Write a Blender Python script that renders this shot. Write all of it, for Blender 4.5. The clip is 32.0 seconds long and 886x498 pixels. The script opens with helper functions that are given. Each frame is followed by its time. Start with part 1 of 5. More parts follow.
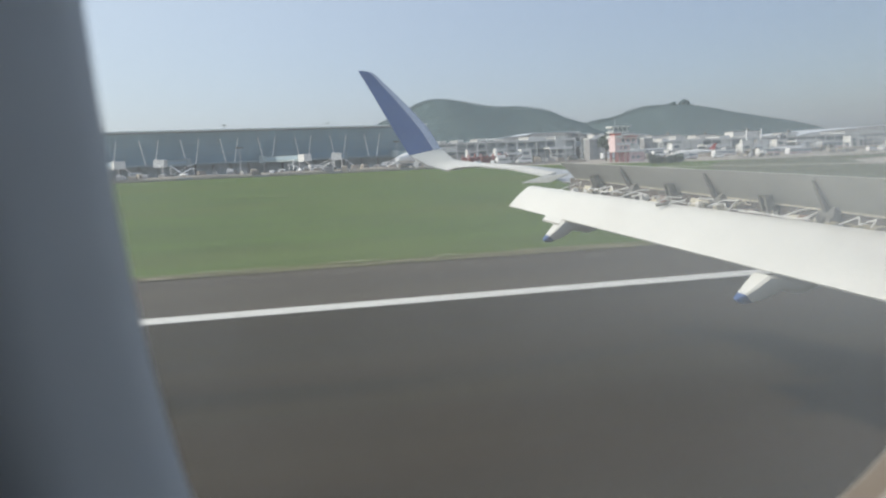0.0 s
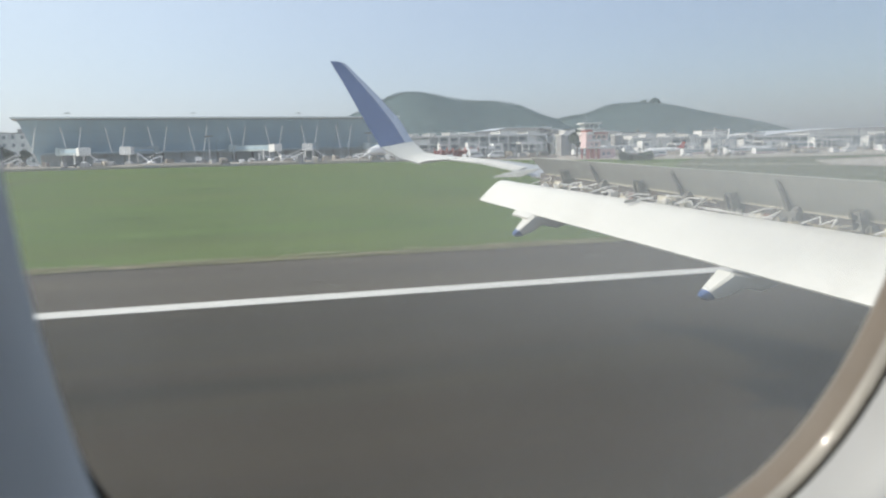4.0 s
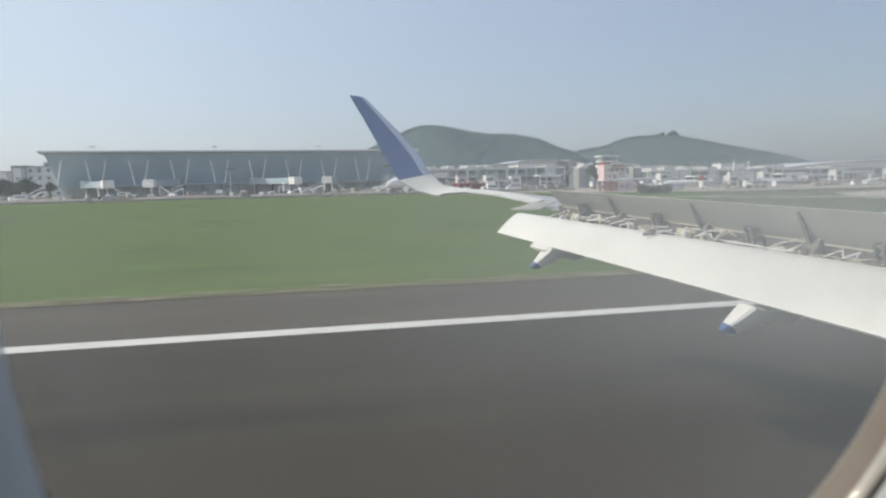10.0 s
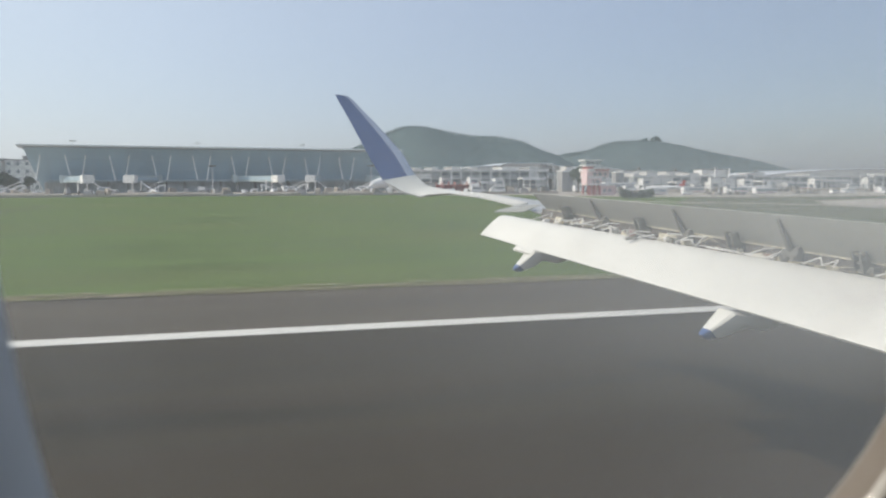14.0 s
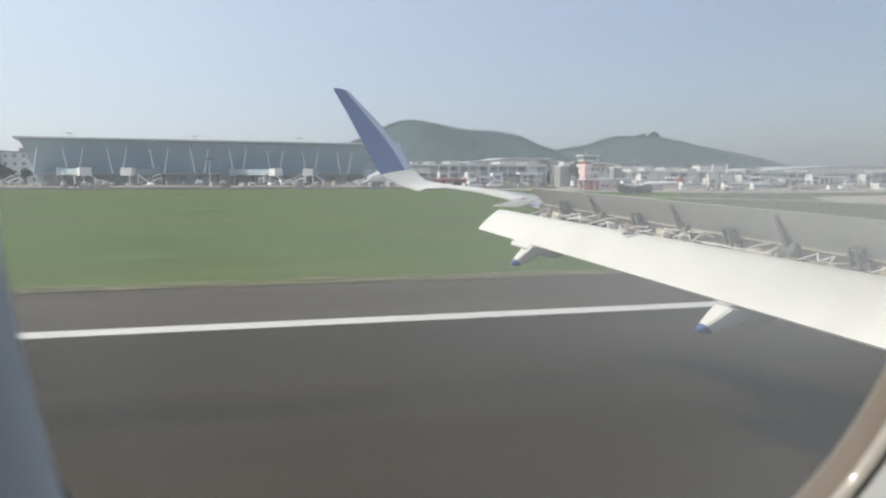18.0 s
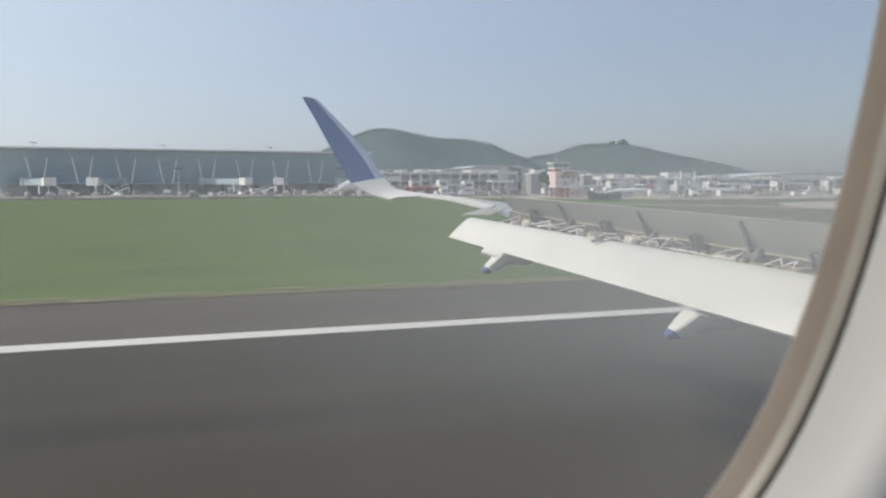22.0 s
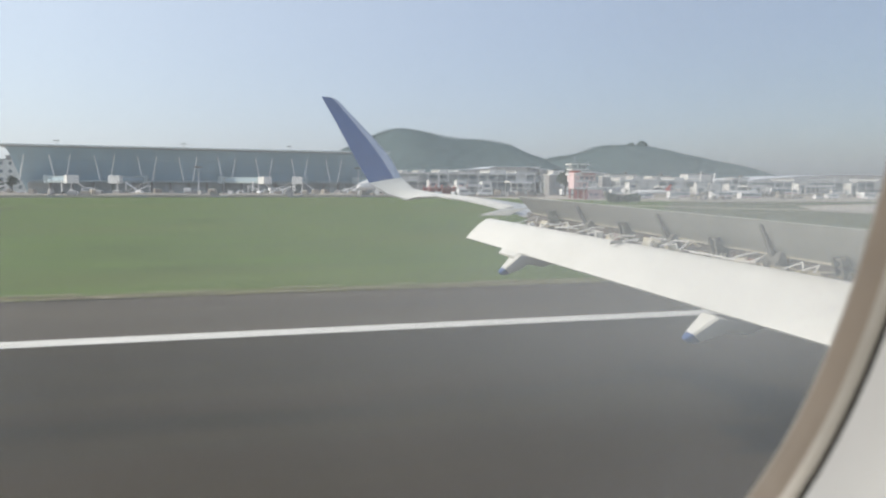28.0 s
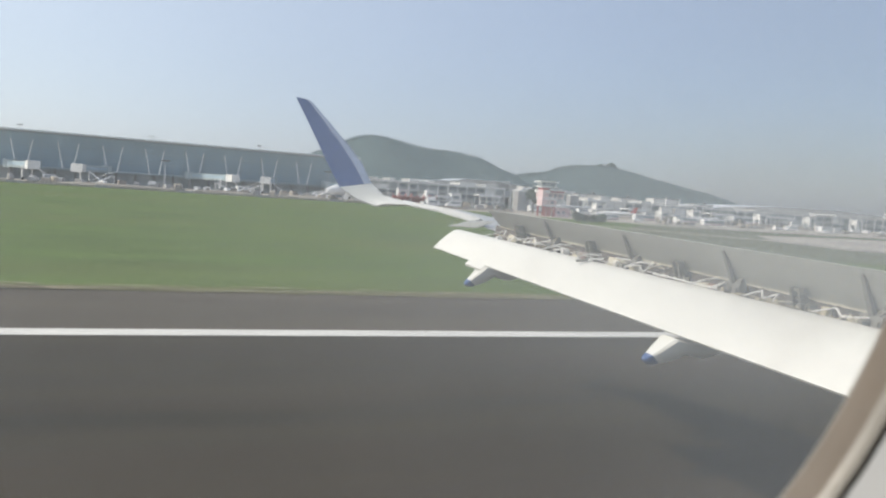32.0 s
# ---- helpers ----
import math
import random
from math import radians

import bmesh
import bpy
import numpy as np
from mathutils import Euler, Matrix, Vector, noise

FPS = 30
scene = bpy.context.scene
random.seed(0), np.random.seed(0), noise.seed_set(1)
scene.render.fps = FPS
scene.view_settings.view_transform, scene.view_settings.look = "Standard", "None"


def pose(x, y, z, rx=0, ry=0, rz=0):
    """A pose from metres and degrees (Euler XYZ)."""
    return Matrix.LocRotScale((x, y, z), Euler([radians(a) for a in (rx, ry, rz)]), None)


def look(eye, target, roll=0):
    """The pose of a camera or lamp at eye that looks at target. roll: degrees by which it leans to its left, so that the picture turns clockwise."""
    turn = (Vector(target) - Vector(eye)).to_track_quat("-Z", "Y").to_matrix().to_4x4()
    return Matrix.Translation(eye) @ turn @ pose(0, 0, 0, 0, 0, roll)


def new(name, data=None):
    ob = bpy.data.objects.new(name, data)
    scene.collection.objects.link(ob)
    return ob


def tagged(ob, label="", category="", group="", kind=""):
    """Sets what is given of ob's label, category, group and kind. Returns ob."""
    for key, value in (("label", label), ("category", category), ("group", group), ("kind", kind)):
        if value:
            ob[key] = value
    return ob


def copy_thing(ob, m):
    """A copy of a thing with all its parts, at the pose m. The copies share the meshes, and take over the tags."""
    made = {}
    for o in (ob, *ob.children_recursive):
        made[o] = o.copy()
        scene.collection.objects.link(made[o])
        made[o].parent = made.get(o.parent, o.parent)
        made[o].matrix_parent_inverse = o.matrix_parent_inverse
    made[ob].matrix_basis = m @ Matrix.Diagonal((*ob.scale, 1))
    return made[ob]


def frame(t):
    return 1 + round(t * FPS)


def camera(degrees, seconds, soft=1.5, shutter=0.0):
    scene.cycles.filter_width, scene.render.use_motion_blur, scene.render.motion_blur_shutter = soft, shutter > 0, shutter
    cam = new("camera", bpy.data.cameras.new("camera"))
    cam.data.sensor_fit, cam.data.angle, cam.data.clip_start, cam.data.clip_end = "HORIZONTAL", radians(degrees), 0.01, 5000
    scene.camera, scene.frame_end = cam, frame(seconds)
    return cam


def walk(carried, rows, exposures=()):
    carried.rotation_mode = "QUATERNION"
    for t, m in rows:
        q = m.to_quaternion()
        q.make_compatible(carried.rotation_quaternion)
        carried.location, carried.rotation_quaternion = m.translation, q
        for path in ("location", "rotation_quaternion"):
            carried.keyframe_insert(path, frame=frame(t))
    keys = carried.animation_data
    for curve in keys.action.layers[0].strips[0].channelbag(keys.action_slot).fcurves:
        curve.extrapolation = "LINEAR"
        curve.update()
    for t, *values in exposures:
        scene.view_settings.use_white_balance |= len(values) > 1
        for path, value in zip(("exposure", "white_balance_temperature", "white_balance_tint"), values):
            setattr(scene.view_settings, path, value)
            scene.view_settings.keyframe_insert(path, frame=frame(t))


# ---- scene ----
cam = camera(63.0, 32.0, soft=2.2)
# a small phone lens, focused beyond the wing: the window close by is soft
cam.data.dof.use_dof, cam.data.dof.focus_distance, cam.data.dof.aperture_fstop = True, 30.0, 13.0


def aim(x, y, z, yaw, pitch, roll):
    """A hand-held pose: yaw to the left of straight out of the window, pitch up, roll as look()."""
    a, b = radians(yaw), radians(pitch)
    way = Vector((-math.sin(a) * math.cos(b), math.cos(a) * math.cos(b), math.sin(b)))
    return look((x, y, z), Vector((x, y, z)) + way, roll)


# seconds, place, yaw, pitch, roll
ROWS = [
    (0, -0.015, 0.007, 4.501, -11.50, -7.60, -2.37),
    (0.5, -0.009, -0.001, 4.503, -13.83, -6.66, 1.18),
    (1, -0.004, -0.009, 4.505, -14.56, -6.54, 0.48),
    (1.5, -0.002, -0.011, 4.505, -10.45, -6.70, -2.33),
    (2, 0.001, -0.012, 4.505, -13.52, -8.38, -1.94),
    (2.5, -0.004, -0.014, 4.505, -13.24, -7.86, -0.97),
    (3, -0.009, -0.015, 4.505, -14.40, -6.90, -0.11),
    (3.5, -0.015, -0.006, 4.482, -14.63, -7.48, 0.44),
    (4, -0.002, 0.002, 4.498, -13.83, -8.21, -1.18),
    (4.5, 0.013, 0.021, 4.495, -14.57, -9.26, -1.80),
    (6.5, -0.006, 0.020, 4.483, -14.94, -5.78, -1.43),
    (7, -0.006, 0.024, 4.481, -16.31, -4.47, 2.02),
    (7.5, 0.009, 0.006, 4.493, -13.76, -6.17, -2.77),
    (8, 0.022, -0.011, 4.506, -11.31, -4.11, -1.46),
    (8.5, 0.018, -0.006, 4.510, -10.40, -2.82, 0.73),
    (9, 0.012, 0.000, 4.513, -11.06, -4.68, -1.08),
    (9.5, 0.008, 0.004, 4.506, -13.22, -5.74, -0.67),
    (10, 0.004, 0.009, 4.499, -12.46, -5.63, -1.21),
    (10.5, 0.003, -0.006, 4.503, -13.25, -5.60, 0.07),
    (11, 0.003, -0.021, 4.507, -14.44, -6.04, 0.50),
    (11.5, 0.003, -0.004, 4.504, -13.22, -6.65, -0.49),
    (12, 0.003, 0.013, 4.501, -13.81, -5.86, -1.37),
    (12.5, 0.002, 0.014, 4.505, -14.23, -5.12, -0.16),
    (13, 0.002, 0.016, 4.509, -14.59, -5.71, -0.43),
    (13.5, -0.000, 0.015, 4.504, -15.31, -5.20, -0.30),
    (14, -0.003, 0.015, 4.498, -13.84, -5.55, -0.13),
    (14.5, -0.003, 0.015, 4.497, -14.40, -6.14, 0.19),
    (16.5, -0.004, 0.014, 4.490, -12.92, -5.80, -1.58),
    (17, -0.004, 0.013, 4.488, -14.20, -6.18, -1.48),
    (17.5, -0.003, 0.012, 4.491, -13.65, -6.66, -1.29),
    (18, -0.003, 0.011, 4.495, -14.04, -5.99, 0.17),
    (18.5, -0.003, -0.006, 4.506, -15.06, -5.58, 0.34),
    (19, -0.004, -0.023, 4.517, -15.44, -6.03, 1.07),
    (19.5, -0.000, -0.005, 4.508, -12.76, -5.58, 0.31),
    (20, 0.004, 0.013, 4.500, -11.29, -5.92, -1.00),
    (20.5, 0.005, 0.012, 4.496, -9.83, -4.88, -2.23),
    (21, 0.006, 0.011, 4.493, -12.32, -3.75, -0.73),
    (21.5, 0.014, 0.009, 4.497, -15.85, -4.23, 0.37),
    (22, 0.022, 0.008, 4.501, -16.24, -5.35, -0.14),
    (22.5, 0.012, -0.000, 4.505, -15.28, -6.56, 0.03),
    (23, 0.002, -0.009, 4.509, -14.39, -6.13, -0.90),
    (23.5, 0.002, 0.003, 4.500, -13.07, -6.90, -0.67),
    (24, 0.011, 0.022, 4.492, -13.42, -6.28, -2.11),
    (24.5, 0.002, 0.019, 4.500, -14.65, -6.10, -1.06),
    (25, 0.002, 0.022, 4.508, -13.71, -5.94, -1.31),
    (25.5, 0.000, 0.014, 4.508, -13.64, -6.09, -1.24),
    (27.5, -0.009, -0.018, 4.511, -12.46, -6.20, 1.05),
    (28, 0.020, 0.011, 4.502, -14.87, -5.33, 0.29),
    (28.5, 0.016, 0.011, 4.498, -16.66, -6.72, 2.05),
    (29, 0.012, 0.011, 4.494, -16.90, -5.39, -0.14),
    (29.5, 0.012, 0.012, 4.494, -15.01, -5.21, -1.03),
    (30, 0.012, 0.013, 4.495, -15.88, -5.10, 0.10),
    (30.5, 0.013, 0.016, 4.493, -14.56, -4.15, -1.48),
    (31, 0.014, 0.019, 4.491, -16.93, -4.49, -3.00),
    (31.5, 0.011, 0.024, 4.489, -15.70, -4.10, 0.35),
    (32, 0.008, 0.029, 4.488, -17.54, -4.44, 3.82),
]
walk(cam, [(r[0], aim(*r[1:])) for r in ROWS], [(0.0, 0.91, 7030, 9), (1.0, 1.05, 7030, 9), (2.0, 1.07, 7030, 9), (4.0, 1.09, 7050, 9), (7.0, 0.92, 7110, 10), (12.0, 0.93, 7150, 10), (17.0, 0.96, 7200, 11), (19.0, 1.08, 7200, 11), (22.0, 0.88, 7170, 11), (25.0, 0.98, 7200, 11), (29.0, 1.03, 7200, 11), (32.0, 1.03, 7200, 11)])

# ---- world and sun ----
SUN_TO = Vector((-1.32, 0.03, 1.0)).normalized()
world = bpy.data.worlds.new("hazy_sky")
scene.world = world
world.use_nodes = True
wn = world.node_tree.nodes
sky = wn.new("ShaderNodeTexSky")
sky.sky_type = "NISHITA"
sky.sun_disc = False
sky.sun_elevation = math.asin(SUN_TO.z)
sky.sun_rotation = math.atan2(SUN_TO.x, SUN_TO.y)
sky.air_density, sky.dust_density, sky.ozone_density = 1.0, 1.5, 3.0
haze = wn.new("ShaderNodeMix")
haze.data_type = "RGBA"
haze.inputs[0].default_value = 0.72
# the haze is brighter and paler towards the sun, and greyer low down
where = wn.new("ShaderNodeTexCoord")
near_sun = wn.new("ShaderNodeVectorMath")
near_sun.operation = "DOT_PRODUCT"
near_sun.inputs[1].default_value = SUN_TO
glow = wn.new("ShaderNodeMapRange")
glow.inputs[1].default_value, glow.inputs[2].default_value = -1.0, 1.0
glow.inputs[3].default_value, glow.inputs[4].default_value = 0.05, 1.90
tone = wn.new("ShaderNodeVectorMath")
tone.operation = "SCALE"
tint = wn.new("ShaderNodeMix")
tint.data_type = "RGBA"
tint.inputs[6].default_value, tint.inputs[7].default_value = (1.72, 2.36, 3.95, 1), (2.29, 2.70, 3.28, 1)
turn = wn.new("ShaderNodeMapRange")
turn.inputs[1].default_value, turn.inputs[2].default_value = -0.6, 0.45
world.node_tree.links.new(near_sun.outputs["Value"], turn.inputs[0])
world.node_tree.links.new(turn.outputs[0], tint.inputs[0])
rise = wn.new("ShaderNodeSeparateXYZ")
world.node_tree.links.new(where.outputs["Generated"], rise.inputs[0])
lower = wn.new("ShaderNodeMapRange")
lower.inputs[1].default_value, lower.inputs[2].default_value = 0.0, 0.32
lower.inputs[3].default_value, lower.inputs[4].default_value = 0.48, 0.0
world.node_tree.links.new(rise.outputs[2], lower.inputs[0])
murk = wn.new("ShaderNodeMix")
murk.data_type = "RGBA"
murk.inputs[7].default_value = (2.22, 2.56, 3.14, 1)
world.node_tree.links.new(lower.outputs[0], murk.inputs[0])
world.node_tree.links.new(tint.outputs[2], murk.inputs[6])
world.node_tree.links.new(murk.outputs[2], tone.inputs[0])
world.node_tree.links.new(where.outputs["Generated"], near_sun.inputs[0])
world.node_tree.links.new(near_sun.outputs["Value"], glow.inputs[0])
world.node_tree.links.new(glow.outputs[0], tone.inputs["Scale"])
world.node_tree.links.new(tone.outputs[0], haze.inputs[7])
world.node_tree.links.new(sky.outputs[0], haze.inputs[6])
world.node_tree.links.new(haze.outputs[2], wn["Background"].inputs[0])
wn["Background"].inputs[1].default_value = 0.128
sun = new("sun", bpy.data.lights.new("sun", "SUN"))
sun.data.energy, sun.data.angle, sun.data.color = 1.95, radians(2.0), (1.0, 0.95, 0.87)
sun.matrix_world = look(SUN_TO * 50, (0, 0, 0))


# ---- materials ----
def material(name, color, rough=0.6, metal=0.0, vary=0.12, scale=8.0, bump=0.0, bump_scale=60.0, stretch=(1, 1, 1),
             second=None, second_scale=1.0, second_amount=0.5, random_tint=0.0, coat=0.0, spec=0.5):
    """A surface with broad stains, fine grain and relief, in object space metres."""
    m = bpy.data.materials.new(name)
    m.use_nodes = True
    n, k = m.node_tree.nodes, m.node_tree.links
    bsdf = n["Principled BSDF"]
    bsdf.inputs["Roughness"].default_value = rough
    bsdf.inputs["Metallic"].default_value = metal
    bsdf.inputs["Coat Weight"].default_value = coat
    bsdf.inputs["Specular IOR Level"].default_value = spec
    co = n.new("ShaderNodeNewGeometry")
    mp = n.new("ShaderNodeMapping")
    mp.inputs["Scale"].default_value = stretch
    k.new(co.outputs["Position"], mp.inputs["Vector"])

    def grain(s, detail):
        t = n.new("ShaderNodeTexNoise")
        t.inputs["Scale"].default_value, t.inputs["Detail"].default_value = s, detail
        k.new(mp.outputs[0], t.inputs["Vector"])
        return t.outputs["Fac"]

    def mix(kind, fac, a, b):
        x = n.new("ShaderNodeMix")
        x.data_type, x.blend_type = "RGBA", kind
        for socket, value in ((x.inputs[0], fac), (x.inputs[6], a), (x.inputs[7], b)):
            if hasattr(value, "is_output"):
                k.new(value, socket)
            else:
                socket.default_value = value if isinstance(value, float) else (*value, 1)
        return x.outputs[2]

    def ramp(fac, lo, hi, a=0.0, b=1.0):
        r = n.new("ShaderNodeMapRange")
        r.inputs[1].default_value, r.inputs[2].default_value = lo, hi
        r.inputs[3].default_value, r.inputs[4].default_value = a, b
        k.new(fac, r.inputs[0])
        return r.outputs[0]

    out = mix("MIX", ramp(grain(scale, 5), 0.3, 0.7), tuple(c * (1 - vary) for c in color), tuple(min(1, c * (1 + vary)) for c in color))
    if second:
        out = mix("MIX", ramp(grain(second_scale, 6), 0.62 - second_amount * 0.3, 0.78 - second_amount * 0.2), out, second)
    fine = grain(scale * 9, 3)
    out = mix("MULTIPLY", 1.0, out, mix("MIX", fine, (1 - vary * 0.7,) * 3, (1 + vary * 0.4,) * 3))
    if random_tint:
        info = n.new("ShaderNodeObjectInfo")
        out = mix("MULTIPLY", 1.0, out, mix("MIX", info.outputs["Random"], (1 - random_tint,) * 3, (1.0, 1.0, 1.0)))
    k.new(out, bsdf.inputs["Base Color"])
    k.new(ramp(fine, 0.2, 0.8, max(0.03, rough - 0.08), min(1, rough + 0.08)), bsdf.inputs["Roughness"])
    if bump:
        b = n.new("ShaderNodeBump")
        b.inputs["Strength"].default_value = bump
        b.inputs["Distance"].default_value = 0.02
        k.new(grain(bump_scale, 4), b.inputs["Height"])
        k.new(b.outputs[0], bsdf.inputs["Normal"])
    return m


ASPHALT = material("asphalt", (0.034, 0.0285, 0.018), 0.9, spec=0.12, vary=0.30, scale=0.6, bump=0.4, bump_scale=40, stretch=(0.12, 1, 1),
                   second=(0.047, 0.035, 0.023), second_scale=0.16, second_amount=0.5)
SHOULDER = material("shoulder_asphalt", (0.076, 0.064, 0.047), 0.9, spec=0.15, vary=0.18, scale=0.6, bump=0.4, bump_scale=30, stretch=(0.15, 1, 1),
                    second=(0.062, 0.053, 0.040), second_scale=0.3, second_amount=0.4)
LINE_PAINT = material("line_paint", (0.58, 0.56, 0.51), 0.7, vary=0.08, scale=1.5, stretch=(0.3, 1, 1), second=(0.5, 0.49, 0.45), second_scale=3, second_amount=0.15)
YELLOW_PAINT = material("yellow_paint", (0.62, 0.46, 0.06), 0.7, vary=0.1, scale=2, second=(0.3, 0.25, 0.1), second_scale=3, second_amount=0.2)
GRASS = material("grass", (0.082, 0.123, 0.034), 0.95, spec=0.05, vary=0.20, scale=0.22, bump=0.8, bump_scale=9, stretch=(0.4, 1, 1),
                 second=(0.102, 0.127, 0.041), second_scale=0.05, second_amount=0.5)
DRY_GRASS = material("dry_grass", (0.150, 0.138, 0.078), 0.95, spec=0.05, vary=0.25, scale=0.8, bump=0.8, bump_scale=12, stretch=(0.3, 1, 1),
                     second=(0.098, 0.112, 0.040), second_scale=0.5, second_amount=0.6)
SOIL = material("bare_soil", (0.20, 0.15, 0.10), 0.95, vary=0.2, scale=0.5, bump=0.6, bump_scale=8, second=(0.12, 0.11, 0.06), second_scale=0.3)
CONCRETE = material("apron_concrete", (0.36, 0.32, 0.27), 0.9, vary=0.1, scale=0.15, second=(0.27, 0.24, 0.21), second_scale=0.06, second_amount=0.5)
WING_WHITE = material("aircraft_white", (0.64, 0.63, 0.585), 0.42, vary=0.035, scale=2.2, stretch=(0.3, 1, 1), second=(0.58, 0.565, 0.52), second_scale=1.3, second_amount=0.2, coat=0.15)
WING_GREY = material("aircraft_grey", (0.54, 0.53, 0.49), 0.55, vary=0.05, scale=2.0, stretch=(0.4, 1, 1), second=(0.28, 0.28, 0.28), second_scale=1.1, second_amount=0.25)
OUTER_GREY = material("outer_wing_grey", (0.42, 0.43, 0.43), 0.5, vary=0.06, scale=2.0, stretch=(0.4, 1, 1), second=(0.30, 0.31, 0.32), second_scale=1.2, second_amount=0.3)
SPOILER_GREY = material("spoiler_grey", (0.37, 0.37, 0.335), 0.6, vary=0.07, scale=1.6, stretch=(0.5, 1, 1), second=(0.30, 0.30, 0.275), second_scale=0.9, second_amount=0.35)
WING_BLUE = material("aircraft_blue", (0.024, 0.070, 0.205), 0.35, vary=0.08, scale=2.5, coat=0.2)
BARE_METAL = material("bare_metal", (0.55, 0.56, 0.58), 0.4, metal=0.7, vary=0.05, scale=3)
WINGLET_EDGE = material("winglet_edge_paint", (0.30, 0.36, 0.47), 0.4, vary=0.06, scale=3, coat=0.15)
DARK_METAL = material("dark_metal", (0.175, 0.168, 0.15), 0.6, vary=0.2, scale=9)
PRIMER = material("primer_beige", (0.44, 0.39, 0.28), 0.7, vary=0.15, scale=6, second=(0.3, 0.26, 0.18), second_scale=5, second_amount=0.3)
CREAM = material("cream_panel", (0.60, 0.56, 0.44), 0.6, vary=0.12, scale=6, second=(0.4, 0.36, 0.28), second_scale=5, second_amount=0.2)
BRACKET = material("bracket_olive", (0.20, 0.195, 0.165), 0.6, vary=0.25, scale=12, second=(0.11, 0.105, 0.09), second_scale=9)
PIPE_STEEL = material("pipe_steel", (0.74, 0.73, 0.69), 0.45, metal=0.1, vary=0.1, scale=8)
PIPE_PINK = material("sealant_pink", (0.30, 0.19, 0.15), 0.7, vary=0.15, scale=8)
# dark grey that puts the shade inside the open cove into its colour
COVE_SHADE = material("cove_shade_grey", (0.12, 0.105, 0.095), 0.8, vary=0.25, scale=4, second=(0.06, 0.055, 0.05), second_scale=3)
REVEAL = material("cabin_plastic", (0.55, 0.585, 0.625), 0.6, vary=0.03, scale=20, bump=0.05, bump_scale=900)
SEAL = material("window_seal_tan", (0.150, 0.130, 0.112), 0.7, vary=0.08, scale=40)
OUTER_SEAL = material("outer_seal_grey", (0.20, 0.195, 0.185), 0.7, vary=0.08, scale=40)
RETAINER = material("window_retainer", (0.20, 0.198, 0.187), 0.45, vary=0.08, scale=30, coat=0.12)
# near-black that paints the shadow in the gap behind the window retainer
GAP_SHADOW = material("gap_shadow_black", (0.012, 0.012, 0.012), 0.7, vary=0.1, scale=30)
CABIN = material("cabin_lining", (0.80, 0.80, 0.79), 0.7, vary=0.04, scale=10)
CARPET = material("cabin_carpet", (0.22, 0.22, 0.24), 0.95, vary=0.2, scale=40)
BUILDING_WHITE = material("white_render", (0.72, 0.72, 0.70), 0.8, vary=0.06, scale=0.4, second=(0.45, 0.45, 0.43), second_scale=0.25, second_amount=0.25, random_tint=0.1)
BUILDING_GREY = material("grey_render", (0.33, 0.33, 0.33), 0.85, vary=0.1, scale=0.3, second=(0.22, 0.22, 0.22), second_scale=0.2, random_tint=0.15)
BUILDING_PINK = material("pink_render", (0.70, 0.52, 0.53), 0.85, vary=0.08, scale=0.3, second=(0.60, 0.42, 0.42), second_scale=0.2)
STEPS_RED = material("faded_red_paint", (0.36, 0.13, 0.115), 0.65, vary=0.1, scale=0.8)
BRICK_RED = material("red_render", (0.42, 0.16, 0.16), 0.8, vary=0.1, scale=0.5)
RED_PAINT = material("red_paint", (0.46, 0.09, 0.075), 0.6, vary=0.08, scale=1.0)
WHITE_PAINT = material("white_paint", (0.75, 0.75, 0.74), 0.45, vary=0.04, scale=1.0, random_tint=0.1)
BLUE_SHEET = material("blue_sheet", (0.05, 0.20, 0.42), 0.6, vary=0.1, scale=0.5, second=(0.08, 0.25, 0.4), second_scale=0.4)
ROOF_SHEET = material("roof_sheet", (0.58, 0.60, 0.62), 0.5, vary=0.06, scale=0.3, stretch=(3, 1, 1))
# teal glass made paler, with the haze of distance in its colour
GLASS_TEAL_HAZED = material("hazed_facade_glass", (0.325, 0.45, 0.53), 0.5, vary=0.10, scale=0.2)
GLASS_DARK = material("dark_glazing", (0.225, 0.255, 0.275), 0.35, vary=0.2, scale=0.5)
# grey-green for the shade in the galleries, lightened for distance haze
GALLERY_SHADE = material("gallery_shade", (0.40, 0.435, 0.445), 0.7, vary=0.2, scale=0.4, second=(0.31, 0.345, 0.355), second_scale=0.3)
MULLION = material("mullion_aluminium", (0.36, 0.43, 0.45), 0.5, metal=0.3, vary=0.05, scale=1.0)
STEEL_WHITE = material("steel_white", (0.66, 0.69, 0.70), 0.5, vary=0.05, scale=0.6)
TYRE = material("tyre", (0.02, 0.02, 0.02), 0.8)
LEAF = material("leaves", (0.080, 0.108, 0.082), 0.85, spec=0.1, vary=0.25, scale=0.6, random_tint=0.35)
# blue-grey distance haze is mixed into the colour of the wooded hills
HAZED_LEAF_HILL = material("hill_woods", (0.088, 0.124, 0.130), 0.95, spec=0.05, vary=0.26, scale=0.16, second=(0.098, 0.134, 0.136), second_scale=0.03, second_amount=0.35)
BARK = material("bark", (0.10, 0.075, 0.05), 0.9, vary=0.2, scale=3)
TILE_ORANGE = material("clay_tile", (0.34, 0.13, 0.07), 0.85, vary=0.2, scale=0.8)


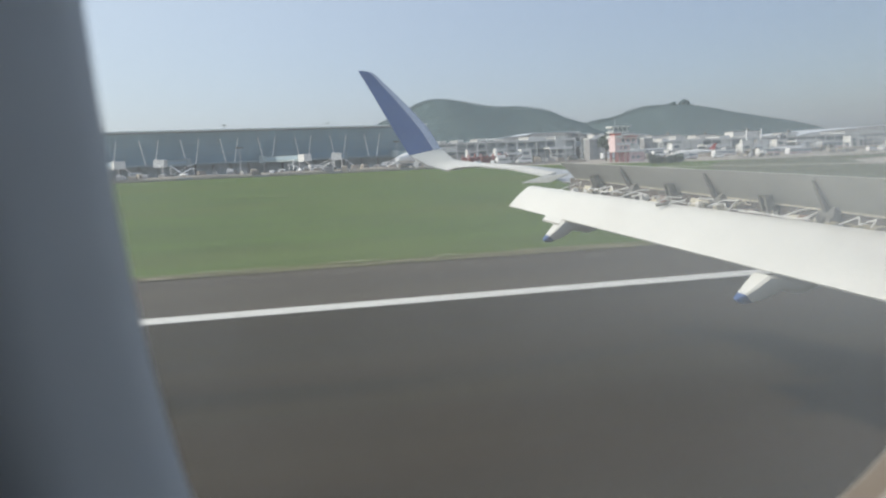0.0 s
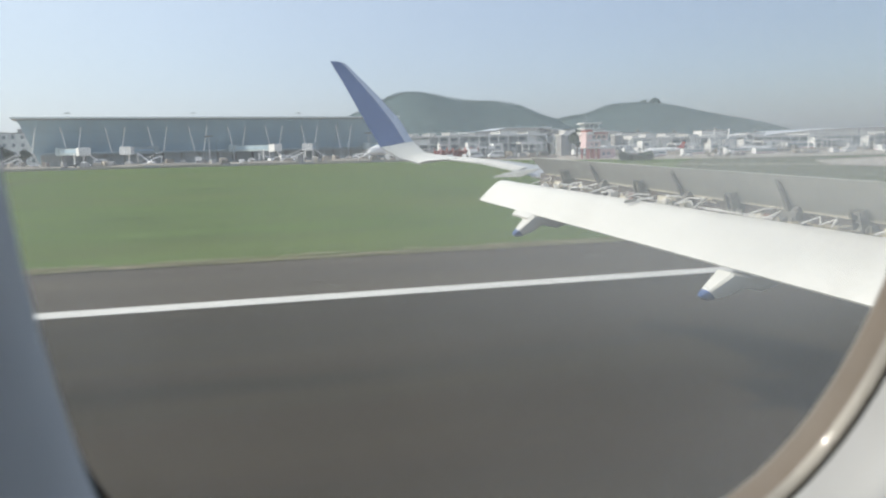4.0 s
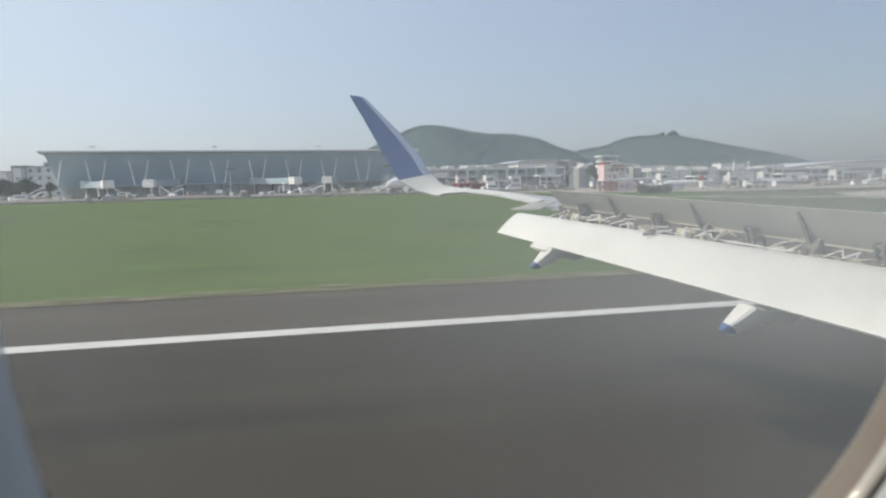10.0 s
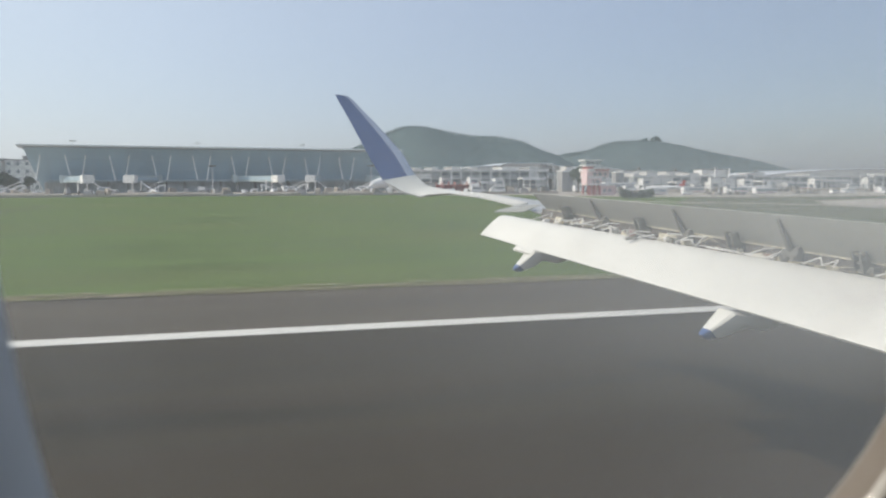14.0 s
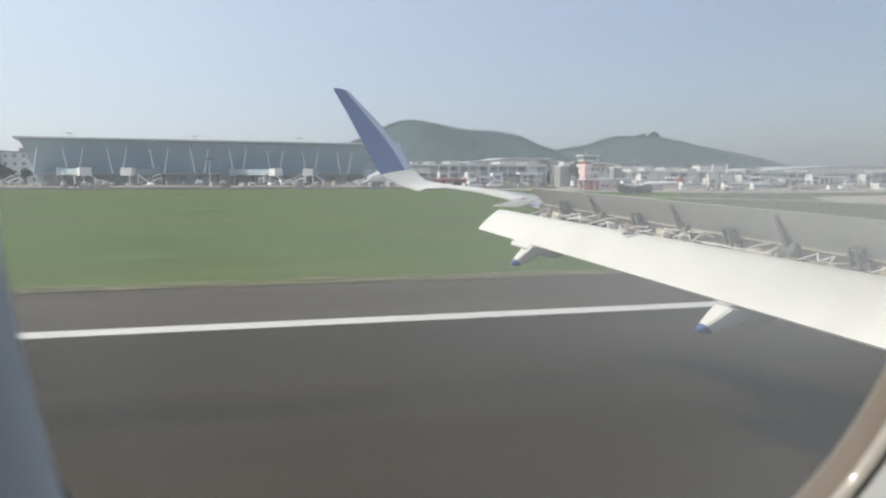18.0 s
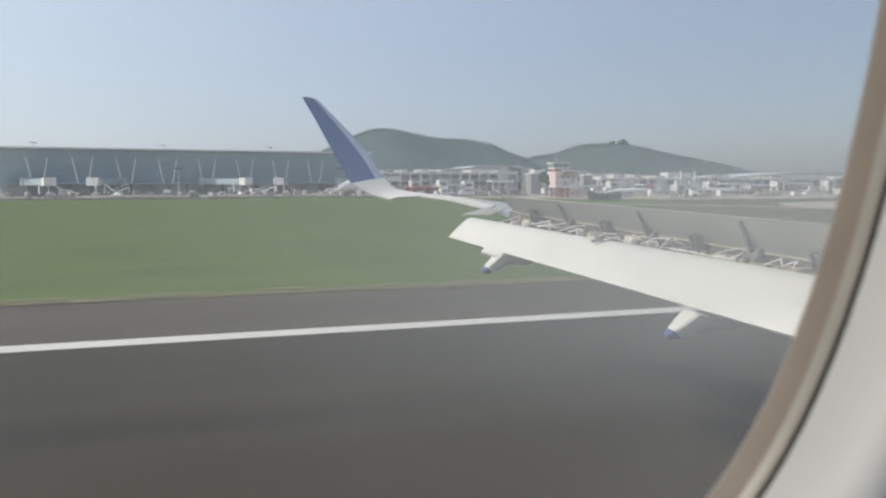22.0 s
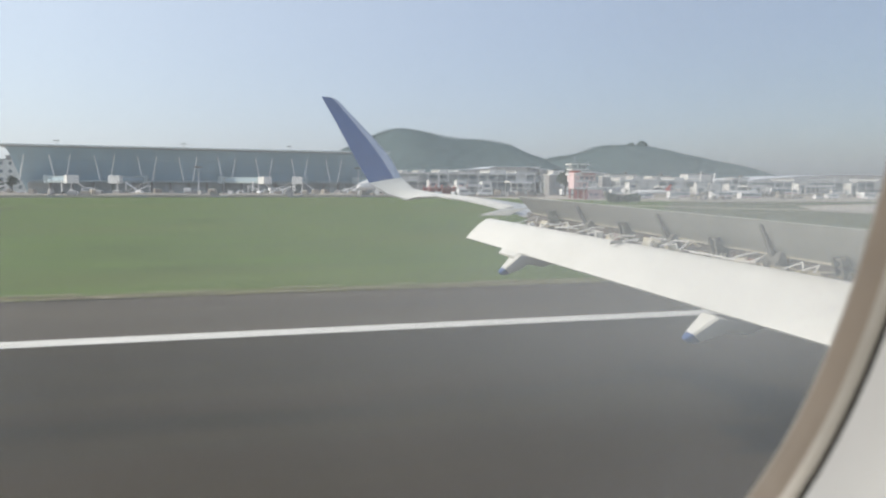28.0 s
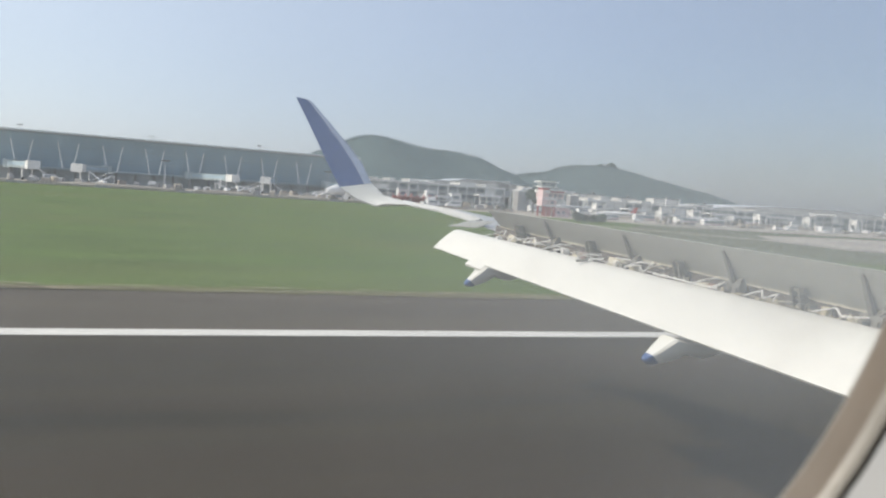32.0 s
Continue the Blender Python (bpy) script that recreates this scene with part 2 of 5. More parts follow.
def pane_material():
    """Scratched acrylic: mostly clear, with a thin film of dust and crazing that catches the light and stands in for
    distance haze.
    """
    m = bpy.data.materials.new("window_acrylic")
    m.use_nodes = True
    n, k = m.node_tree.nodes, m.node_tree.links
    n.remove(n["Principled BSDF"])
    clear = n.new("ShaderNodeBsdfTransparent")
    clear.inputs[0].default_value = (0.983, 0.9865, 0.9865, 1)
    dust = n.new("ShaderNodeBsdfTranslucent")
    dust.inputs[0].default_value = (0.675, 0.675, 0.65, 1)
    gloss = n.new("ShaderNodeBsdfGlossy")
    gloss.inputs["Roughness"].default_value = 0.3
    where = n.new("ShaderNodeNewGeometry")
    noise_ = n.new("ShaderNodeTexNoise")
    noise_.inputs["Scale"].default_value, noise_.inputs["Detail"].default_value = 14, 4
    k.new(where.outputs["Position"], noise_.inputs["Vector"])
    r = n.new("ShaderNodeMapRange")
    r.inputs[1].default_value, r.inputs[2].default_value = 0.25, 0.8
    r.inputs[3].default_value, r.inputs[4].default_value = DUST_HAZE_LOW, DUST_HAZE_HIGH
    k.new(noise_.outputs["Fac"], r.inputs[0])
    axis = n.new("ShaderNodeSeparateXYZ")
    k.new(where.outputs["Position"], axis.inputs[0])
    smear = n.new("ShaderNodeMapRange")
    smear.inputs[1].default_value, smear.inputs[2].default_value = -0.02, 0.135
    smear.inputs[3].default_value, smear.inputs[4].default_value = 0.0, 1.0
    k.new(axis.outputs[0], smear.inputs[0])
    soft = n.new("ShaderNodeMath")
    soft.operation = "POWER"
    k.new(smear.outputs[0], soft.inputs[0])
    soft.inputs[1].default_value = 1.6
    # denser film from horizon height upwards, imitating haze over the far field
    low = n.new("ShaderNodeMapRange")
    low.interpolation_type = "SMOOTHSTEP"
    low.inputs[1].default_value, low.inputs[2].default_value = 4.425, 4.495
    low.inputs[3].default_value, low.inputs[4].default_value = 0.55, 1.25
    k.new(axis.outputs[2], low.inputs[0])
    patch = n.new("ShaderNodeMath")
    patch.operation = "MULTIPLY"
    high = n.new("ShaderNodeMapRange")
    high.interpolation_type = "SMOOTHSTEP"
    high.inputs[1].default_value, high.inputs[2].default_value = 4.492, 4.518
    high.inputs[3].default_value, high.inputs[4].default_value = 1.0, 0.2
    k.new(axis.outputs[2], high.inputs[0])
    banded = n.new("ShaderNodeMath")
    banded.operation = "MULTIPLY"
    k.new(soft.outputs[0], banded.inputs[0])
    k.new(high.outputs[0], banded.inputs[1])
    base = n.new("ShaderNodeMapRange")
    base.interpolation_type = "SMOOTHSTEP"
    base.inputs[1].default_value, base.inputs[2].default_value = 4.43, 4.475
    base.inputs[3].default_value, base.inputs[4].default_value = 0.32, 1.0
    k.new(axis.outputs[2], base.inputs[0])
    belt = n.new("ShaderNodeMath")
    belt.operation = "MULTIPLY"
    k.new(banded.outputs[0], belt.inputs[0])
    k.new(base.outputs[0], belt.inputs[1])
    k.new(belt.outputs[0], patch.inputs[0])
    patch.inputs[1].default_value = SMEAR
    dusty = n.new("ShaderNodeMath")
    dusty.operation = "MULTIPLY"
    k.new(r.outputs[0], dusty.inputs[0])
    k.new(low.outputs[0], dusty.inputs[1])
    film = n.new("ShaderNodeMath")
    k.new(dusty.outputs[0], film.inputs[0])
    k.new(patch.outputs[0], film.inputs[1])
    # the film is shared out over the three panes
    chain = film.outputs[0]
    for operation, first, second in (("SUBTRACT", 1.0, None), ("POWER", None, 1 / 3), ("SUBTRACT", 1.0, None), ("MINIMUM", None, 0.228)):
        step = n.new("ShaderNodeMath")
        step.operation = operation
        for socket, value in ((step.inputs[0], first), (step.inputs[1], second)):
            if value is None:
                k.new(chain, socket)
            else:
                socket.default_value = value
        chain = step.outputs[0]
    a, b = n.new("ShaderNodeMixShader"), n.new("ShaderNodeMixShader")
    k.new(chain, a.inputs[0])
    k.new(clear.outputs[0], a.inputs[1])
    k.new(dust.outputs[0], a.inputs[2])
    b.inputs[0].default_value = 0.004
    k.new(a.outputs[0], b.inputs[1])
    k.new(gloss.outputs[0], b.inputs[2])
    k.new(b.outputs[0], n["Material Output"].inputs[0])
    return m


DUST_HAZE_LOW, DUST_HAZE_HIGH, SMEAR = 0.15, 0.215, 0.40
ACRYLIC = pane_material()


# ---- building helpers ----
def box(bm, x0, x1, y0, y1, z0, z1):
    v = [bm.verts.new((x, y, z)) for z in (z0, z1) for x, y in ((x0, y0), (x1, y0), (x1, y1), (x0, y1))]
    for f in ((3, 2, 1, 0), (4, 5, 6, 7), (0, 1, 5, 4), (1, 2, 6, 5), (2, 3, 7, 6), (3, 0, 4, 7)):
        bm.faces.new([v[i] for i in f])


def loft(bm, rings, caps=True, closed=True):
    rows = [[bm.verts.new(p) for p in ring] for ring in rings]
    n = len(rows[0])
    for a, b in zip(rows, rows[1:]):
        for i in range(n if closed else n - 1):
            bm.faces.new((a[i], a[(i + 1) % n], b[(i + 1) % n], b[i]))
    if caps and closed:
        bm.faces.new(rows[0][::-1])
        bm.faces.new(rows[-1])


def rod(bm, p, q, r, r2=None, n=8):
    p, q = Vector(p), Vector(q)
    turn = (q - p).to_track_quat("Z", "Y").to_matrix()
    ring = [turn @ Vector((math.cos(2 * math.pi * i / n), math.sin(2 * math.pi * i / n), 0)) for i in range(n)]
    loft(bm, [[p + d * r for d in ring], [q + d * (r if r2 is None else r2) for d in ring]])


def slab(bm, outline, z0, z1):
    loft(bm, [[(x, y, z0) for x, y in outline], [(x, y, z1) for x, y in outline]])


def part(name, bm, mat, parent=None, label="", smooth=False):
    """Links a bmesh as one mesh object under a thing."""
    bmesh.ops.recalc_face_normals(bm, faces=bm.faces)
    me = bpy.data.meshes.new(name)
    bm.to_mesh(me)
    bm.free()
    me.materials.append(mat)
    if smooth:
        me.shade_smooth()
        me.set_sharp_from_angle(angle=radians(40))
    ob = new(name, me)
    if parent:
        ob.parent = parent
    if label:
        ob["label"] = label
    return ob


def thing(name, label, category, group="", kind=""):
    return tagged(new(name), label, category, group, kind)


def made(build, *args):
    bm = bmesh.new()
    build(bm, *args)
    return bm


def boxes(*rows):
    bm = bmesh.new()
    for r in rows:
        box(bm, *r)
    return bm


def setting(name, bm, mat, label, category, smooth=False):
    return tagged(part(name, bm, mat, smooth=smooth), label, category, kind="structure")


# ---- ground ----
def ground_sheet():
    bm = bmesh.new()
    box(bm, -4200, 4200, -3000, 4300, -0.5, -0.06)
    return bm


ground = setting("ground", ground_sheet(), GRASS, "flat green airfield grass reaching the hazy horizon", "grass")
setting("runway", boxes((-1500, 1500, -24, 22.25, -0.3, 0.0)), ASPHALT, "dark grey worn asphalt runway with rubber stains", "runway")
setting("runway_shoulder", boxes((-1500, 1500, 22.25, 29.6, -0.3, -0.012)), SHOULDER, "dull grey asphalt shoulder beside the runway", "runway")
setting("runway_edge_line", boxes((-1500, 1500, 21.35, 21.765, -0.1, 0.006), (-1500, 1500, 21.785, 22.2, -0.1, 0.006)), LINE_PAINT, "white painted line along the runway edge", "marking")
setting("runway_bar", boxes((-544, -541, 22.4, 29.0, -0.1, 0.006)), YELLOW_PAINT, "faded yellow painted bar on the runway shoulder", "marking")


def verge():
    """A ragged strip of dry turf between shoulder and grass."""
    bm = bmesh.new()
    near, far = [], []
    for i in range(-160, 321):
        x = i * 0.9
        near.append(bm.verts.new((x, 29.5 + 0.22 * noise.noise((x * 0.5, 0, 0)) + 0.12 * noise.noise((x * 2.1, 5, 0)), 0.012)))
        far.append(bm.verts.new((x, 31.3 + 0.9 * noise.noise((x * 0.11, 9, 0)) + 0.5 * noise.noise((x * 0.9, 2, 0)), -0.05)))
    for i in range(len(near) - 1):
        bm.faces.new((near[i], near[i + 1], far[i + 1], far[i]))
    return bm


setting("verge", verge(), DRY_GRASS, "ragged strip of dry straw-coloured turf along the shoulder", "grass")


STRAW = material("straw", (0.23, 0.205, 0.14), 0.95, spec=0.05, vary=0.25, scale=2.0, bump=0.6, bump_scale=20)


def patches(count, x0, x1, y0, y1, long, wide, z, seed):
    """Thin ragged patches lying along the runway."""
    rnd = random.Random(seed)
    bm = bmesh.new()
    for _ in range(count):
        x, y, a, b = rnd.uniform(x0, x1), rnd.uniform(y0, y1), rnd.uniform(*long), rnd.uniform(*wide)
        bm.faces.new([bm.verts.new((x + a * math.cos(i * math.pi / 7) * rnd.uniform(0.7, 1.1), y + b * math.sin(i * math.pi / 7) * rnd.uniform(0.5, 1.2), z)) for i in range(14)])
    return bm


tagged(part("straw_patches", patches(190, -60, 120, 29.5, 31.0, (0.4, 2.6), (0.04, 0.14), 0.03, 5), STRAW), "broken pale straw patches along the shoulder's edge", "grass", kind="stuff")
WEEDS = material("weeds", (0.092, 0.135, 0.042), 0.95, spec=0.05, vary=0.25, scale=1.0, bump=0.8, bump_scale=9)
WEEDS_DARK = material("drain_weeds", (0.085, 0.088, 0.055), 0.95, spec=0.05, vary=0.25, scale=0.6, bump=0.8, bump_scale=9)
tagged(part("weed_patches", patches(46, -70, 150, 40, 170, (1.2, 6.0), (0.5, 1.8), -0.045, 8), WEEDS), "darker weedy patches in the airfield grass", "grass", kind="stuff")

DULL_GRASS = material("dull_mown_grass", (0.118, 0.124, 0.080), 0.95, spec=0.05, vary=0.16, scale=0.2, bump=0.6, bump_scale=9, stretch=(0.4, 1, 1), second=(0.104, 0.118, 0.066), second_scale=0.05, second_amount=0.4)
setting("mown_field", made(slab, [(45, 60), (300, 60), (700, 90), (700, 146), (108, 152), (96, 150), (74, 120)], -0.3, -0.052), DULL_GRASS, "dull olive mown grass beside the taxiway", "grass")
setting("drain_strip", made(slab, [(-33.4, 89), (-36.0, 110), (-36.2, 141), (-37.2, 141), (-37.4, 110), (-35.2, 90)], -0.3, -0.05), WEEDS_DARK, "narrow dark drain strip through the grass", "track")
setting("taxiway", made(slab, [(97, 80), (112, 98), (148, 115), (200, 118), (600, 120), (600, 136), (200, 134), (140, 133), (106, 122), (92, 102), (90, 84)], -0.3, 0.0),
        CONCRETE, "pale beige concrete taxiway crossing the grass", "taxiway")
setting("apron", made(slab, [(-170, 205), (58, 205), (84, 168), (108, 152), (700, 146), (700, 420), (-170, 420)], -0.3, 0.002), CONCRETE, "pale concrete apron in front of the terminal", "apron")
setting("taxi_lane", made(slab, [(70, 131), (78, 119), (88, 106), (99, 93), (100.4, 94), (89.4, 107.4), (79.4, 120.4), (71.4, 132.4)], -0.3, 0.004),
        CONCRETE, "narrow pale concrete lane crossing the grass", "taxiway")
setting("service_track", made(slab, [(-29, 31), (-23, 31), (-24, 62), (-28, 62)], -0.3, -0.03), SOIL, "brown earth service track through the grass", "track")


# ---- the cabin window ----
WD, WX, WZ, WA, WB, WN, WT = 0.1537, 0.0624, 4.5828, 0.1205, 0.2047, 2.85, 0.1349
NLEN = math.sqrt(1 + WT * WT)


def outline(grow, depth, aft=1.0, n=96, aft_round=4.0):
    """A rounded window outline, grown by so many metres, at a depth from the pane towards the cabin; aft narrows its rear half."""
    pts = []
    for i in range(n):
        t = 2 * math.pi * i / n
        c, s = math.cos(t), math.sin(t)
        k = aft_round if c < 0 else WN
        u = (WA + grow) * math.copysign(abs(c) ** (2 / k), c) * (aft if c < 0 else 1.0)
        v = (WB + grow) * math.copysign(abs(s) ** (2 / k), s)
        pts.append(Vector((WX + u, WD - WT * v - depth / NLEN, WZ + v - depth * WT / NLEN)))
    return pts


def tube(rings):
    bm = bmesh.new()
    loft(bm, [outline(*r) for r in rings], caps=False)
    return bm


window = thing("window_1", "rounded cabin window with scratched acrylic and a tan seal", "window", kind="structure")


def pane_mesh(out):
    bm = bmesh.new()
    bm.faces.new([bm.verts.new((WX + u, WD - WT * v + out / NLEN, WZ + v + out * WT / NLEN)) for u, v in ((-0.14, -0.225), (0.43, -0.225), (-0.14, 0.69))])
    return bm


for name, out, label in (("outer_pane", 0.0045, "clear acrylic outer pane dulled by dust"), ("middle_pane", 0.0036, "clear acrylic middle pane with a thin film of dirt"), ("scratch_pane", 0.0027, "thin scratched inner pane")):
    part(name, pane_mesh(out), ACRYLIC, window, label).visible_shadow = False
part("outer_seal", tube([(0.02, -0.0046), (0.0012, -0.0016), (0.0, -0.0006), (0.0, 0.0)]), OUTER_SEAL, window, "dull grey seal of the outer pane", True)
part("window_seal", tube([(0.0, 0.0), (0.0002, 0.0014), (0.0008, 0.0043), (0.0016, 0.0064)]), SEAL, window, "tan rubber seal round the pane", True)
part("window_retainer", tube([(0.0016, 0.0064), (0.0018, 0.0074), (0.0022, 0.0088), (0.0028, 0.0099)]), RETAINER, window, "glossy off-white retainer ring", True)
part("window_gap", tube([(0.0026, 0.0097, 0.978, 96, 3.2), (0.0060, 0.0098), (0.0060, 0.0114), (0.0030, 0.0114)]), GAP_SHADOW, window, "black shadow gap", True)
part("window_reveal", tube([(0.0030, 0.0114, 0.985, 96, 4.0), (0.0060, 0.0147, 0.9346, 96, 4.0), (0.0105, 0.0200, 0.854, 96, 3.7), (0.0150, 0.0273, 0.7971, 96, 3.4), (0.0195, 0.0400, 0.7807, 96, 3.4), (0.0215, 0.0600, 0.7867, 96, 3.4), (0.0225, 0.0720, 0.797, 96, 3.4), (0.0260, 0.0785, 0.8183, 96, 3.5), (0.0320, 0.0810, 0.8536, 96, 3.6)]), REVEAL, window, "smooth light grey plastic window reveal", True)


def ring_to_frame(grow, depth, half_x, half_z, aft=1.0, aft_round=4.0):
    """A wall sheet round the opening."""
    bm = bmesh.new()
    inner = outline(grow, depth, aft, 96, aft_round)
    outer = []
    for p in inner:
        u, v = p.x - WX, p.z - WZ
        s = max(abs(u) / half_x, abs(v) / half_z)
        u, v = u / s, v / s
        outer.append(Vector((WX + u, WD - WT * v - depth * NLEN, WZ + v)))
    loft(bm, [inner, outer], caps=False)

    def sheet(x0, x1, v0, v1):
        bm.faces.new([bm.verts.new((WX + x, WD - WT * v - depth * NLEN, WZ + v)) for x, v in ((x0, v0), (x1, v0), (x1, v1), (x0, v1))])

    # the rest of the side, with the openings of the neighbouring windows
    for s in (-1, 1):
        for v0, v1 in ((-half_z, -0.17), (0.17, half_z)):
            sheet(s * half_x, s * 4.0, v0, v1)
        edge = half_x
        for k in range(1, 8):
            sheet(s * edge, s * (0.53 * k - 0.12), -0.17, 0.17)
            edge = 0.53 * k + 0.12
        sheet(s * edge, s * 4.0, -0.17, 0.17)
    return bm


setting("cabin_wall", ring_to_frame(0.0320, 0.0810, 0.27, 1.0, 0.8536, 3.6), CABIN, "shaded grey cabin side lining round the window", "wall")
setting("fuselage_skin", ring_to_frame(0.02, -0.0048, 0.27, 1.02), WING_WHITE, "white outer skin of the fuselage", "fuselage")
belly = setting("fuselage_belly", boxes((-4.0, 9.0, -3.55, 0.62, 2.1, 3.38)), WING_WHITE, "white belly of the fuselage above the runway", "fuselage")
for gx, gy in ((2.2, 0.0), (2.2, -3.0)):
    part("gear_leg", made(rod, (gx, gy, 0.5), (gx, gy, 2.2), 0.14), BARE_METAL, belly)
    part("gear_wheel", made(rod, (gx, gy - 0.45, 0.56), (gx, gy + 0.45, 0.56), 0.56, 0.56, 18), TYRE, belly)
setting("cabin_floor", boxes((-4, 4.1, -3.6, 0.45, 3.40, 3.48)), CARPET, "grey cabin carpet", "floor")
setting("cabin_ceiling", boxes((-4, 4.1, -3.6, 0.05, 5.56, 5.62)), CABIN, "grey cabin ceiling lining", "ceiling")
aisle = [(-4, 4.1, -3.65, -3.58, 3.4, 4.38), (-4, 4.1, -3.65, -3.58, 4.74, 5.6)]
aisle += [(-4 + i * 0.54, -3.72 + i * 0.54, -3.65, -3.58, 4.38, 4.74) for i in range(15)]
setting("cabin_wall_aisle", boxes(*aisle), CABIN, "grey lining on the far side of the cabin", "wall")
setting("cabin_wall_aft", boxes((-4.0, -3.93, -3.6, 0.4, 3.4, 5.6)), CABIN, "grey partition closing the cabin", "wall")
setting("cabin_wall_fore", boxes((4.03, 4.1, -3.6, 0.4, 3.4, 5.6)), CABIN, "grey partition closing the cabin", "wall")


# ---- the wing ----
def te(y):
    return Vector((3.47 + 0.30 * (11.5 - y), y, 3.58 - 0.10 * (11.5 - y)))


def flap_top(y):
    return Vector((3.83 + 0.35 * (11.5 - y), y, 3.886 - 0.068 * (11.5 - y)))


def hinge(y):
    return Vector((4.60 + 0.29 * (11.3 - y), y, 3.99 - 0.07 * (11.3 - y)))


def spoiler_edge(y):
    return Vector((4.33 + 0.28 * (11.2 - y), y, 4.26 - 0.038 * (11.2 - y)))


wing = thing("aircraft_wing", "white airliner wing with lowered flap, raised spoilers and blue winglet", "wing")


def flap_section(y):
    t, u = te(y), flap_top(y)
    c = u - t
    up = Vector((-c.z, 0, c.x)).normalized()
    k = c.length
    return [t, t + c * 0.3 + up * 0.035 * k, t + c * 0.62 + up * 0.05 * k, t + c * 0.86 + up * 0.035 * k, u,
            u + c * 0.10 - up * 0.07 * k, u + c * 0.08 - up * 0.17 * k, u - c * 0.15 - up * 0.24 * k, t + c * 0.45 - up * 0.17 * k, t - up * 0.03 * k]


def flap_mesh(y0, y1, n):
    bm = bmesh.new()
    loft(bm, [flap_section(y0 + (y1 - y0) * i / n) for i in range(n + 1)])
    return bm


part("flap", flap_mesh(3.2, 11.5, 14), WING_WHITE, wing, "white outboard flap lowered for landing", True)
part("flap_end_cap", made(loft, [flap_section(11.5), [p + Vector((0.01, 0.03, 0)) for p in flap_section(11.5)]]), WING_GREY, wing)
part("flap_tab", made(loft, [[te(y) + Vector(d) for d in ((0.10, 0, 0.075), (-0.07, 0, -0.055), (-0.06, 0, -0.085), (0.10, 0, -0.03))] for y in (10.52, 10.14)]), WING_WHITE, wing, "small white fairing flap")


def wing_section(a, b, thick):
    """Trailing edge a, leading edge b."""
    a, b = Vector(a), Vector(b)
    c = b - a
    return [a, a + c * 0.25 + Vector((0, 0, 0.55 * thick)), a + c * 0.5 + Vector((0, 0, 0.95 * thick)), a + c * 0.75 + Vector((0, 0, thick)),
            a + c * 0.93 + Vector((0, 0, 0.6 * thick)), b, a + c * 0.9 - Vector((0, 0, 0.4 * thick)), a + c * 0.5 - Vector((0, 0, 0.5 * thick)), a + c * 0.04 - Vector((0, 0, 0.03))]


OUTER = [((4.50, 11.75, 3.93), (7.0, 11.75, 3.64), 0.05), ((4.38, 12.3, 4.02), (6.72, 12.3, 3.74), 0.045), ((4.10, 13.6, 4.14), (6.05, 13.6, 3.94), 0.035), ((3.84, 14.9, 4.19), (5.2, 14.9, 4.10), 0.03)]
part("outer_wing", made(loft, [wing_section(*s) for s in OUTER]), OUTER_GREY, wing, "pale grey outer wing skin", True)
part("aileron", made(loft, [[Vector(a) + Vector(d) for d in ((-0.02, 0, -0.015), (0.22, 0, 0.05), (0.22, 0, -0.02))] for a in (OUTER[1][0], OUTER[2][0], OUTER[3][0])]), WING_GREY, wing, "white aileron")
TAB = [(4.38, 12.3, 4.02), (3.83, 11.9, 3.935), (4.28, 11.72, 3.93), (4.64, 11.75, 4.06)]
part("aileron_end", made(loft, [[Vector(p) for p in TAB], [Vector(p) - Vector((0, 0, 0.012)) for p in TAB]]), SPOILER_GREY, wing, "pale grey inboard end of the aileron")
part("wing_box", made(loft, [wing_section(hinge(y) + Vector((-0.03, 0, -0.09)), hinge(y) + Vector((2.35 + (11.7 - y) * 0.24, 0, -0.16)), 0.06 + 0.008 * (11.7 - y)) for y in (11.72, 9.0, 6.0, 3.0, 0.6)]), WING_GREY, wing, "grey inner wing skin", True)

WINGLET = [((3.84, 14.9, 4.19), (5.2, 14.9, 4.10), 0.04), ((3.44, 15.32, 4.16), (4.49, 15.25, 4.20), 0.05), ((3.29, 15.40, 4.10), (3.94, 15.46, 4.25), 0.07),
           ((2.90, 15.6, 4.22), (3.52, 15.68, 4.33), 0.08), ((2.52, 15.7, 4.46), (3.24, 15.76, 4.58), 0.08),
           ((2.27, 15.87, 4.93), (3.02, 15.93, 5.02), 0.07), ((2.05, 16.05, 5.40), (2.68, 16.1, 5.46), 0.06), ((1.83, 16.22, 5.86), (2.34, 16.26, 5.85), 0.05), ((1.67, 16.34, 6.17), (2.13, 16.37, 6.08), 0.04), ((1.58, 16.4, 6.35), (1.98, 16.42, 6.25), 0.03), ((1.57, 16.41, 6.37), (1.86, 16.43, 6.34), 0.02)]


def winglet_skin(rows, lo, hi):
    """The stretch of chord lo..hi, from the trailing edge, of the blended winglet."""
    bm = bmesh.new()
    rings = []
    for a, b, w in rows:
        a, b = Vector(a), Vector(b)
        c = b - a
        rise = min(1.0, max(0.0, (a.z - 4.1) / 0.5))
        out = Vector((0, 1 - 0.75 * (1 - rise), -(1 - rise))).normalized()
        ring = []
        steps = [lo + (hi - lo) * i / 5 for i in range(6)]
        shape = [w * (0.12 + 1.6 * math.sqrt(max(0, (1 - s))) * min(1, s + 0.15)) * 0.5 for s in steps]
        ring += [a + c * s - out * d for s, d in zip(steps, shape)]
        ring += [a + c * s + out * d for s, d in zip(reversed(steps), reversed(shape))]
        rings.append(ring)
    loft(bm, rings)
    return bm


